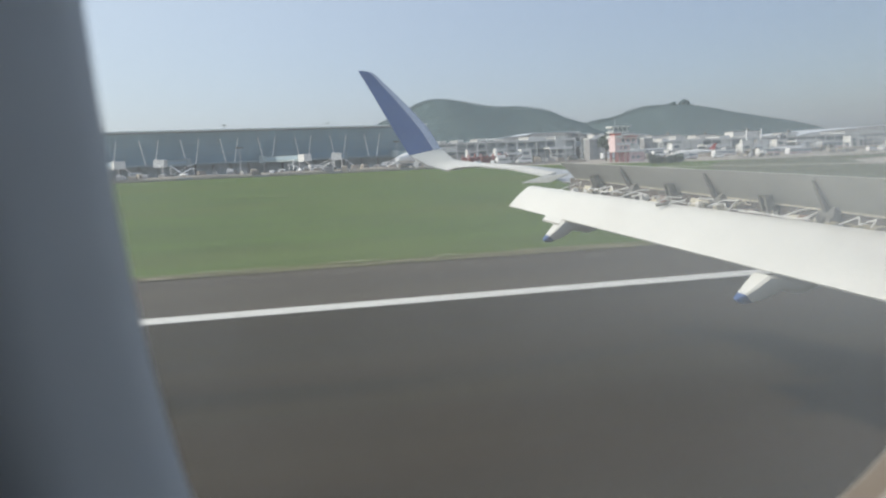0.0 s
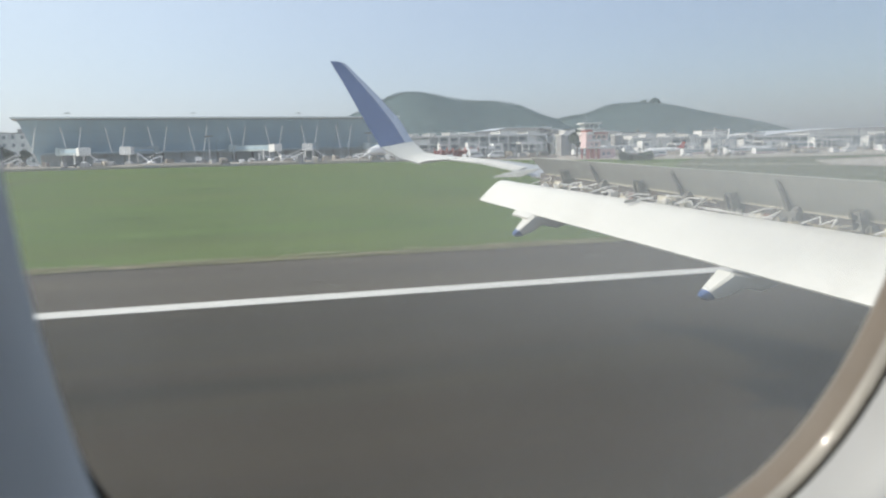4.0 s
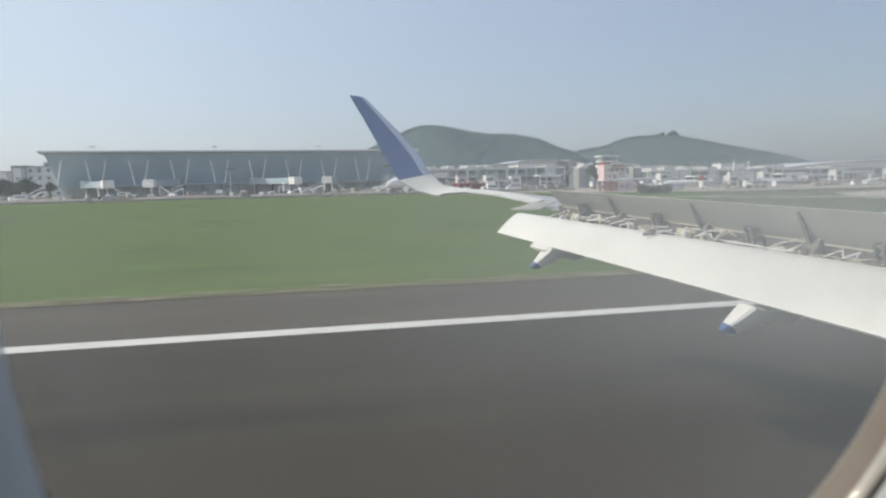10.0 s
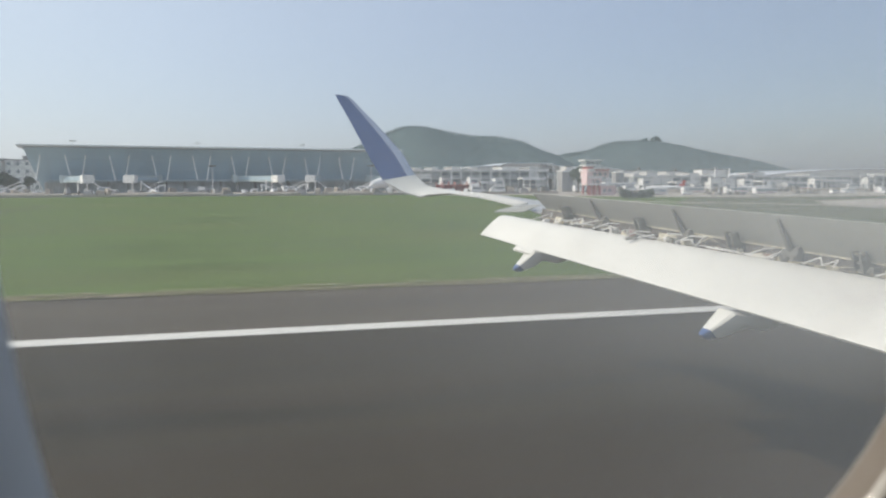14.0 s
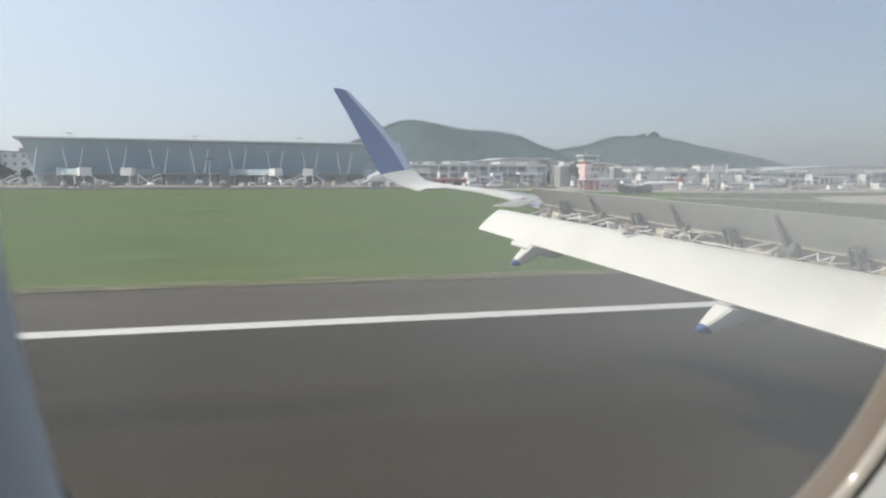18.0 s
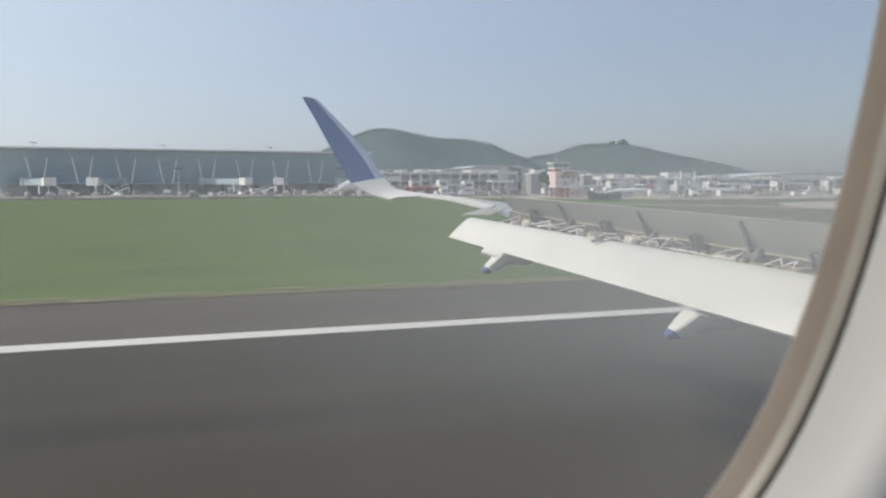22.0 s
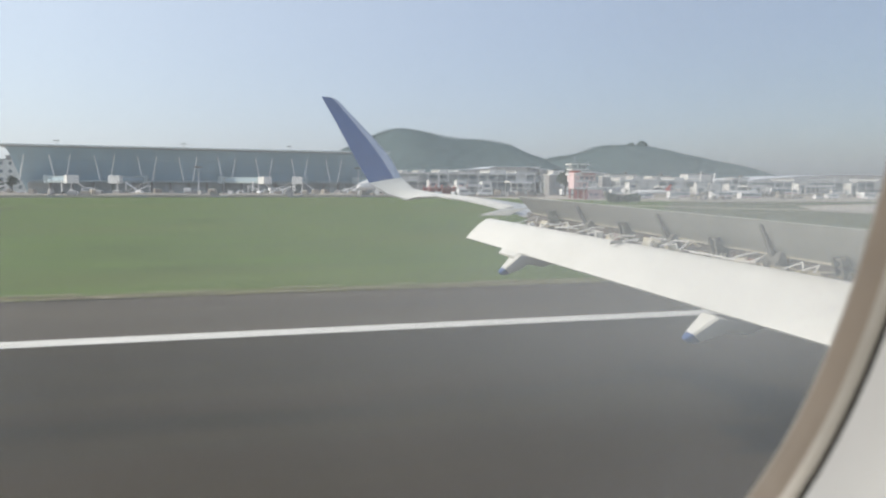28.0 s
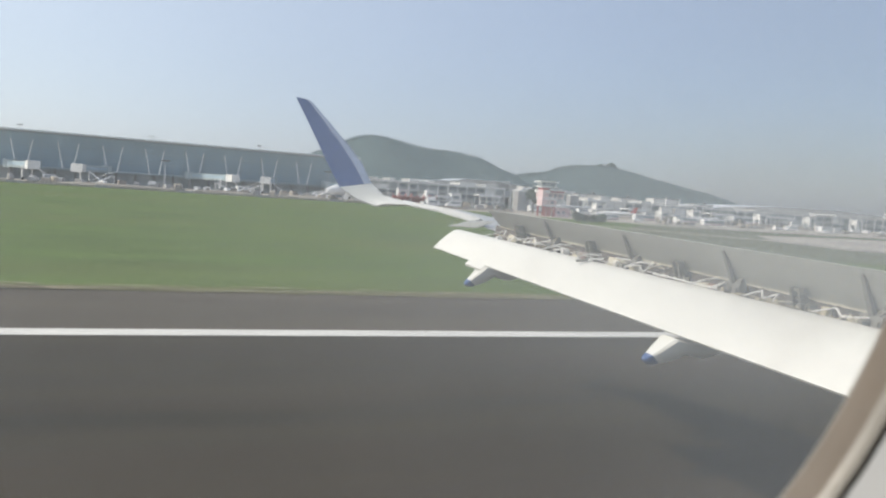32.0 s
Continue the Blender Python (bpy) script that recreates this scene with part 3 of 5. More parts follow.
part("winglet_root", winglet_skin(WINGLET[:5], 0.0, 1.0), WING_WHITE, wing, "white curved winglet root", True)
part("winglet", winglet_skin(WINGLET[4:], 0.0, 0.75), WING_BLUE, wing, "deep blue raked winglet", True)
part("winglet_leading_edge", winglet_skin(WINGLET[4:], 0.75, 1.0), WINGLET_EDGE, wing, "pale blue-grey winglet leading edge", True)

# raised spoilers, each with its actuator, hinge bracket and ribs
EDGES = [11.3, 9.78, 8.30, 6.80, 5.25, 3.7]
for y1, y0 in zip(EDGES, EDGES[1:]):
    rows = []
    for y in (y1 - 0.0006, y0 + 0.0006):
        h, s = hinge(y), spoiler_edge(y)
        back = (s - h).normalized().cross(Vector((0, 1, 0))) * 0.03
        rows.append([h, s, s + back * 0.3, h + back])
    part("spoiler", made(loft, rows), SPOILER_GREY, wing, "grey raised spoiler panel")
    rod_y = y1 - 1.34
    s, h = spoiler_edge(rod_y - 0.02), hinge(rod_y)
    top, low = h.lerp(s, 0.86) + Vector((-0.03, 0, 0)), h + Vector((-0.10, 0, -0.10))
    bm = bmesh.new()
    side = Vector((0, 0.020, 0))
    loft(bm, [[low - side * 1.5, low + side * 1.5, low + side * 1.5 + Vector((0.05, 0, 0.02)), low - side * 1.5 + Vector((0.05, 0, 0.02))],
              [top - side, top + side, top + side + Vector((0.03, 0, 0)), top - side + Vector((0.03, 0, 0))]])
    part("spoiler_actuator", bm, DARK_METAL, wing, "dark spoiler actuator arm")
    bm = bmesh.new()
    for k in (-0.10, 0.02):
        loft(bm, [[h + Vector((d, k + w, z)) for d, z in ((-0.01, -0.16), (-0.17, -0.15), (-0.14, -0.02), (-0.06, 0.05), (-0.01, 0.03))] for w in (0.0, 0.07)])
    rod(bm, h + Vector((-0.10, -0.14, -0.05)), h + Vector((-0.10, 0.13, -0.05)), 0.05)
    part("actuator_yoke", bm, DARK_METAL, wing, "dark actuator yoke")
    by = y1 - 0.63
    b = hinge(by) + Vector((-0.10, 0, 0.0))
    bm = bmesh.new()
    for w in (-0.07, 0.04):
        loft(bm, [[b + Vector((x, w + d, z)) for x, z in ((0.09, -0.15), (-0.05, -0.16), (-0.08, -0.04), (-0.12, 0.10), (-0.03, 0.12), (0.02, 0.0), (0.09, -0.05))] for d in (0.0, 0.03)])
    rod(bm, b + Vector((-0.07, -0.09, 0.08)), b + Vector((-0.07, 0.09, 0.08)), 0.02)
    rod(bm, b + Vector((0.0, -0.10, -0.10)), b + Vector((0.0, 0.10, -0.10)), 0.035)
    rod(bm, b + Vector((-0.04, -0.08, -0.01)), b + Vector((-0.04, 0.08, -0.01)), 0.016)
    part("hinge_bracket", bm, BRACKET, wing, "dark spoiler hinge bracket")

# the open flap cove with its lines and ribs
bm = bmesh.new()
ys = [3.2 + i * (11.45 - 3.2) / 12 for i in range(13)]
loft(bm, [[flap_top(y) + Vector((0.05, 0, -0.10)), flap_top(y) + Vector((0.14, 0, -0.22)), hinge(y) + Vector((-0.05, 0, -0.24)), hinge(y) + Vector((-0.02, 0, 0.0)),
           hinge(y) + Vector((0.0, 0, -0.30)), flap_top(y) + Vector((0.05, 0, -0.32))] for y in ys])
part("flap_cove", bm, COVE_SHADE, wing, "flap cove painted in shadow grey")
bm = bmesh.new()
loft(bm, [[hinge(y) + Vector(d) for d in ((-0.045, 0, -0.010), (-0.045, 0, 0.006), (-0.01, 0, 0.010), (-0.01, 0, -0.010))] for y in (3.2, 11.3)])
part("cove_lip", bm, CREAM, wing, "thin pale sealing lip")
def cove_point(y, s, dz=0.0):
    """A point between the flap's upper edge (0) and the spoiler hinge (1)."""
    return flap_top(y).lerp(hinge(y), s) + Vector((0, 0, dz))


def cove_panel(y0, y1, low, high, mat, label=""):
    p, q = cove_point(y0, 0.74), cove_point(y1, 0.74)
    lean = Vector((0.03, 0, 0))
    bm = bmesh.new()
    loft(bm, [[c + Vector((0, 0, -low)), c + lean + Vector((0, 0, -high)), c + lean * 2 + Vector((0, 0, -high)), c + lean + Vector((0, 0, -low))] for c in (p, q)])
    part("cove_panel", bm, mat, wing, label)


def pipe(points, r, mat, label=""):
    bm = bmesh.new()
    pts = [cove_point(*p) for p in points]
    for p, q in zip(pts, pts[1:]):
        rod(bm, p, q, r, None, 7)
    part("cove_pipe", bm, mat, wing, label)


for y0, y1, low, high, mat in ((10.93, 10.78, 0.15, 0.05, CREAM), (10.75, 10.66, 0.14, 0.06, CREAM), (10.36, 10.28, 0.10, 0.04, CREAM), (9.50, 9.38, 0.15, 0.08, CREAM), (9.36, 9.27, 0.14, 0.05, PIPE_PINK),
                               (8.84, 8.54, 0.17, 0.03, CREAM), (8.50, 8.42, 0.12, 0.05, PIPE_STEEL), (7.44, 7.31, 0.14, 0.05, CREAM), (7.30, 7.18, 0.15, 0.06, PIPE_PINK), (7.12, 7.00, 0.13, 0.04, CREAM),
                               (8.02, 7.90, 0.15, 0.08, PIPE_PINK), (6.62, 6.46, 0.16, 0.07, PRIMER), (5.72, 5.52, 0.16, 0.05, CREAM), (5.10, 4.96, 0.15, 0.05, PIPE_PINK), (4.70, 4.40, 0.16, 0.05, CREAM)):
    cove_panel(y0, y1, low, high, mat, "cream painted panel" if mat == CREAM else "")
LINE = "pale hydraulic line"
pipe([(10.30, 0.3, 0.0), (10.16, 0.6, 0.03), (10.02, 0.45, -0.01), (9.90, 0.7, 0.02)], 0.009, PIPE_STEEL, LINE)
pipe([(10.14, 0.25, 0.0), (10.00, 0.35, 0.0), (9.92, 0.7, -0.06)], 0.011, PIPE_STEEL, LINE)
pipe([(9.66, 0.25, -0.01), (9.60, 0.55, 0.03), (9.57, 0.8, 0.0)], 0.012, PIPE_STEEL, LINE)
pipe([(9.52, 0.3, -0.02), (9.40, 0.42, 0.02), (9.28, 0.30, 0.0)], 0.009, PIPE_STEEL, LINE)
pipe([(8.62, 0.7, 0.01), (8.50, 0.45, 0.04), (8.42, 0.75, 0.0)], 0.012, PIPE_STEEL, LINE)
pipe([(8.26, 0.25, -0.01), (8.22, 0.6, 0.03), (8.05, 0.7, 0.03), (7.98, 0.4, 0.02), (7.94, 0.2, -0.01)], 0.011, PIPE_STEEL, LINE)
pipe([(8.24, 0.35, 0.0), (8.12, 0.45, 0.02), (8.02, 0.3, 0.0)], 0.009, PIPE_STEEL, LINE)
pipe([(7.80, 0.2, 0.0), (7.50, 0.24, 0.0), (7.20, 0.2, 0.0), (6.95, 0.24, 0.0)], 0.010, PIPE_STEEL, LINE)
pipe([(7.24, 0.2, 0.0), (7.20, 0.5, 0.03), (7.17, 0.8, 0.02)], 0.012, PIPE_STEEL, LINE)
pipe([(6.62, 0.2, 0.0), (6.56, 0.6, 0.03), (6.45, 0.3, 0.0), (6.38, 0.6, 0.03), (6.32, 0.25, 0.0)], 0.010, PIPE_STEEL, LINE)
pipe([(5.90, 0.2, 0.0), (5.78, 0.6, 0.03), (5.64, 0.3, 0.0), (5.45, 0.5, 0.02)], 0.010, PIPE_STEEL, LINE)
pipe([(5.10, 0.2, 0.0), (4.95, 0.6, 0.03), (4.70, 0.35, 0.0)], 0.010, PIPE_STEEL, LINE)
for k in range(4):
    y0 = 11.1 - k * 1.9
    pipe([(y0 - i * 0.19, 0.62 + 0.05 * math.sin(i * 1.9 + k), -0.07) for i in range(9)], 0.007, (PRIMER, PIPE_STEEL)[k % 2], "thin pipe along the cove")
rnd = random.Random(4)
for k in range(34):
    y0 = 11.05 - k * 0.215 + rnd.uniform(-0.06, 0.06)
    if rnd.random() < 0.6:
        q = [(y0, rnd.uniform(0.15, 0.4), -0.05)]
        for i in range(3):
            q.append((y0 - 0.05 * (i + 1) + rnd.uniform(-0.03, 0.03), rnd.uniform(0.25, 0.85), rnd.uniform(-0.06, 0.03)))
        pipe(q, rnd.uniform(0.006, 0.011), rnd.choice((PIPE_STEEL, PIPE_STEEL, CREAM, DARK_METAL)), "short curved line in the cove")
    else:
        c = cove_point(y0, rnd.uniform(0.4, 0.8), -0.09)
        w, h, d = rnd.uniform(0.03, 0.06), rnd.uniform(0.04, 0.09), rnd.uniform(0.03, 0.05)
        bm = boxes((c.x - w, c.x + w, c.y - d, c.y + d, c.z - 0.05, c.z + h))
        bmesh.ops.bevel(bm, geom=list(bm.edges), offset=0.008, segments=1, affect="EDGES")
        part("cove_box", bm, rnd.choice((CREAM, PIPE_STEEL, BRACKET, PRIMER)), wing, "small fitted box in the cove")
rnd = random.Random(11)
for k in range(30):
    p = cove_point(11.1 - k * 0.24 + rnd.uniform(-0.08, 0.08), rnd.uniform(0.3, 0.75), -0.10)
    bm = bmesh.new()
    rod(bm, p, p + Vector((rnd.uniform(-0.03, 0.03), rnd.uniform(-0.03, 0.03), rnd.uniform(0.03, 0.10))), rnd.uniform(0.010, 0.022), 0.010, 7)
    part("cove_fitting", bm, rnd.choice((PIPE_STEEL, DARK_METAL, DARK_METAL, CREAM)), wing)
# small fittings in the flap's upper skin
for y, s, half in ((7.45, 0.30, 0.02), (9.05, 0.80, 0.012)):
    c = te(y) - flap_top(y)
    n = Vector((c.z, 0, -c.x)).normalized()
    p = flap_top(y) + c * s + n * (c.length * 0.045)
    part("skin_fitting", made(loft, [[p + Vector((0, d, 0)) + c * e + n * h for d, e in ((-half, -0.012), (half, -0.012), (half, 0.012), (-half, 0.012))] for h in (-0.02, 0.004)]), WING_GREY, wing)
# the drop link over the flap
p, q = flap_top(8.62) + Vector((0.16, 0, 0.06)), flap_top(8.68).lerp(te(8.68), 0.06) + Vector((0, 0, 0.05))
bm = bmesh.new()
rod(bm, p, q, 0.012)
part("drop_link", bm, PIPE_STEEL, wing, "pale drop link lying over the flap")
part("drop_link_end", made(rod, q, q + (q - p).normalized() * 0.16, 0.024, 0.020), DARK_METAL, wing)


def fairing(tip, edge, deep):
    """A canoe fairing that droops with the flap: from its blunt tail up to the trailing edge and on under the flap."""
    tip, edge = Vector(tip), Vector(edge)
    way = edge - tip
    face = way.normalized().cross(Vector((0, 1, 0)))
    rows = []
    for s, half, d in ((-0.10, 0.035, 0.25), (0.0, 0.06, 0.42), (0.16, 0.078, 0.55), (0.5, 0.115, 0.8), (1.0, 0.155, 1.0), (1.5, 0.165, 1.0), (3.0, 0.15, 0.8), (5.0, 0.06, 0.3)):
        c = tip + way * s if s <= 1 else edge + Vector((0.45 * (s - 1), 0, 0.10 * (s - 1) - 0.10))
        rows.append([c + Vector((0, j * half, 0)) - face * (k * deep * d) for j, k in ((-1.0, 0.12), (-0.8, 0.0), (0.8, 0.0), (1.0, 0.12), (0.95, 0.6), (0.5, 1.0), (-0.5, 1.0), (-0.95, 0.6))])
    part("flap_track_fairing", made(loft, rows[2:]), WING_WHITE, wing, "white flap track fairing", True)
    part("fairing_tail", made(loft, rows[:3]), WING_BLUE, wing, "blue fairing tail", True)


fairing((3.63, 10.25, 3.17), (3.87, 10.22, 3.43), 0.24)
fairing((4.64, 6.94, 2.81), (4.88, 6.87, 3.06), 0.28)
fairing((5.46, 4.12, 2.58), (5.70, 4.05, 2.83), 0.28)


# ---- hills ----
def along(profile, x):
    """Height on a smooth line through the profile's stations."""
    if x <= profile[0][0] or x >= profile[-1][0]:
        return 0.0
    for (a, h), (b, g) in zip(profile, profile[1:]):
        if x <= b:
            s = (x - a) / (b - a)
            return h + (g - h) * s
    return 0.0


def softened(profile, x):
    return sum(along(profile, x + d) for d in (-12, -6, 0, 6, 12)) / 5


def hill(name, profile, y, deep, label, seed, step, clump):
    x0, x1 = profile[0][0] - 10, profile[-1][0] + 10
    nx, ny = int((x1 - x0) / step), 22
    verts, faces = [], []

    def high(x, s):
        h = softened(profile, x) * math.cos(min(1.0, abs(s)) * math.pi / 2) ** 1.3
        k = min(1.0, h / 10)
        return h + k * (3.0 * noise.noise((x * 0.02, s * 3, seed)) - 1.0) * (0.3 + abs(s))

    for i in range(nx + 1):
        x = x0 + (x1 - x0) * i / nx
        for j in range(ny + 1):
            s = -1 + 1.5 * j / ny
            verts.append((x + 6 * noise.noise((x * 0.05, s * 4, seed)), y + s * deep, high(x, s) - 0.4))
    for i in range(nx):
        for j in range(ny):
            a = i * (ny + 1) + j
            faces.append((a, a + ny + 1, a + ny + 2, a + 1))
    me = bpy.data.meshes.new(name)
    me.from_pydata(verts, [], faces)
    me.materials.append(HAZED_LEAF_HILL)
    me.shade_smooth()
    ob = tagged(new(name, me), label, "hill", kind="structure")
    # the woods on it: lumpy crowns
    r = random.Random(seed)
    verts, faces = [], []
    count = int((x1 - x0) * deep / clump ** 2 * 0.4)
    for _ in range(count):
        x, s = r.uniform(x0, x1), r.uniform(-0.16, 0.08)
        z = high(x, s)
        if z < 1.5:
            continue
        w = clump * r.uniform(0.24, 0.46)
        i = len(verts)
        for dx, dy, dz in ((1, 0, 0), (0, 1, 0), (-1, 0, 0), (0, -1, 0), (0.3, 0.2, 0.55), (-0.4, -0.2, 0.38)):
            q = w * r.uniform(0.6, 1.1)
            verts.append((x + dx * q, y + s * deep + dy * q, z + dz * q * 1.1 - 0.3 + (0.25 * q if dz == 0 else 0)))
        faces += [(i + a, i + (a + 1) % 4, i + 4) for a in range(4)] + [(i + a, i + (a + 1) % 4, i + 5) for a in range(4)]
    me = bpy.data.meshes.new("hill_woods")
    me.from_pydata(verts, [], faces)
    me.materials.append(HAZED_LEAF_HILL)
    me.shade_smooth()
    tagged(new("hill_woods", me), "dense low woods covering the hill", "woods", kind="stuff")
    return ob


HILL_NEAR = [(20, 0), (45, 8), (71, 27), (95, 37), (130, 54), (147, 62), (158, 63.5), (177, 61), (205, 56), (227, 53), (250, 52.5), (274, 50), (294, 42), (322, 28), (355, 14), (385, 5), (410, 0)]
HILL_FAR = [(330, 0), (385, 10), (421, 24), (443, 36), (472, 43), (517, 50), (550, 62), (574, 66), (607, 66), (636, 66), (660, 61), (702, 52), (738, 47), (773, 37), (809, 25), (864, 10), (910, 3), (950, 0)]
HILL_LOW = [(-150, 0), (-90, 12), (-20, 20), (40, 18), (100, 8), (140, 0)]
hill("hill_near", HILL_NEAR, 800, 200, "wooded green hill behind the airport buildings", 3, 6, 6.5)
hill("hill_far", HILL_FAR, 1100, 260, "hazy wooded hill with a knoll on its ridge", 7, 9, 8.5)
for kx, kw in ((616, 6), (637, 8.5)):
    bm = bmesh.new()
    bmesh.ops.create_icosphere(bm, subdivisions=3, radius=kw)
    for v in bm.verts:
        v.co *= 1 + 0.5 * noise.noise(v.co * 0.3) + 0.3 * noise.noise(v.co * 0.8)
        v.co.z *= 0.85
        v.co += Vector((kx, 1098, 66))
    setting("knoll", bm, HAZED_LEAF_HILL, "tree-covered knoll on the ridge of the hill", "knoll")
hill("hill_low", HILL_LOW, 900, 160, "low wooded rise beyond the terminal", 9, 9, 8.5)


# ---- trees ----
def tree(name, h, w, seed, label, bushy=False):
    r = random.Random(seed)
    t = thing(name, label, "bush" if bushy else "tree")
    bm = bmesh.new()
    lobes = []
    top = h * (0.3 if bushy else 0.45)
    rod(bm, (0, 0, -0.1), (0.1, 0, top), 0.035 * h, 0.02 * h, 7)
    for i in range(6):
        a = i * 1.05 + r.uniform(-0.3, 0.3)
        e = Vector((math.cos(a) * w * 0.28, math.sin(a) * w * 0.28, h * r.uniform(0.5, 0.78)))
        rod(bm, (0.1, 0, top * r.uniform(0.6, 1)), e, 0.014 * h, 0.005 * h, 5)
        lobes.append((e, r.uniform(0.22, 0.34) * w))
    lobes.append((Vector((0, 0, h * 0.78)), 0.3 * w))
    part("trunk", bm, BARK, t)
    verts, faces = [], []
    for c, rad in lobes:
        for _ in range(90):
            d = Vector((r.gauss(0, 1), r.gauss(0, 1), r.gauss(0, 0.8))).normalized() * rad * r.uniform(0.55, 1.08)
            p = c + d
            if p.z < 0.05:
                p.z = 0.1
            u = Vector((r.gauss(0, 1), r.gauss(0, 1), r.gauss(0, 1))).normalized() * w * 0.075
            v = u.orthogonal() * r.uniform(0.5, 1)
            i = len(verts)
            verts += [p - u, p + v, p + u, p - v * 0.7]
            faces.append((i, i + 1, i + 2, i + 3))
    me = bpy.data.meshes.new("crown")
    me.from_pydata(verts, [], faces)
    me.materials.append(LEAF)
    ob = new("crown", me)
    ob.parent = t
    return t


broad = tree("tree", 8, 8, 1, "broad dark green tree at the edge of the airfield")
broad2 = tree("tree", 10, 7, 2, "tall dark green tree near the airport buildings")
bush = tree("bush", 3.2, 4.5, 3, "dense dark green bush beside the apron", True)
broad.matrix_basis = pose(-128, 300, 0, 0, 0, 20)
broad2.matrix_basis = pose(93, 205, 0, 0, 0, 70)
broad2.scale = (0.68, 0.68, 0.82)
bush.matrix_basis = pose(79.5, 150, 0)
bush.scale = (0.55, 0.55, 0.6)
r = random.Random(21)
for i, (x, y, s) in enumerate(((-104, 288, 0.9), (-116, 282, 0.8), (-91, 292, 0.75), (-84, 296, 0.6), (-124, 280, 0.7))):
    c = copy_thing(broad2, pose(x, y, 0, 0, 0, i * 77))
    c.scale = (s, s, s)
for i in range(8):
    c = copy_thing(bush, pose(80.6 + i * 1.05 + r.uniform(-0.3, 0.3), 150.5 + i * 0.4 + r.uniform(-0.6, 0.6), 0, 0, 0, r.uniform(0, 360)))
    c.scale = (0.5, 0.5, r.uniform(0.25, 0.62))
# the belt of trees behind the buildings and along the field's far side
for i in range(10):
    x = -230 + i * 22 + r.uniform(-8, 8)
    src = broad if r.random() < 0.6 else broad2
    c = copy_thing(src, pose(x, 372 + r.uniform(-10, 30), 0, 0, 0, r.uniform(0, 360)))
    k = r.uniform(0.8, 1.3)
    c.scale = (k * 1.3, k * 1.3, k)
for i in range(26):
    c = copy_thing(broad if i % 3 else broad2, pose(-150 + i * 2.6 + r.uniform(-1, 1), 282 + r.uniform(-6, 12), 0, 0, 0, r.uniform(0, 360)))
    k = r.uniform(0.45, 0.85)
    c.scale = (k * 1.15, k * 1.15, k)
for i in range(40):
    x = -640 + i * 11.5 + r.uniform(-5, 5)
    src = broad if r.random() < 0.5 else broad2
    c = copy_thing(src, pose(x, 300 + r.uniform(-12, 40), 0, 0, 0, r.uniform(0, 360)))
    k = r.uniform(0.7, 1.35)
    c.scale = (k * 1.2, k * 1.2, k)


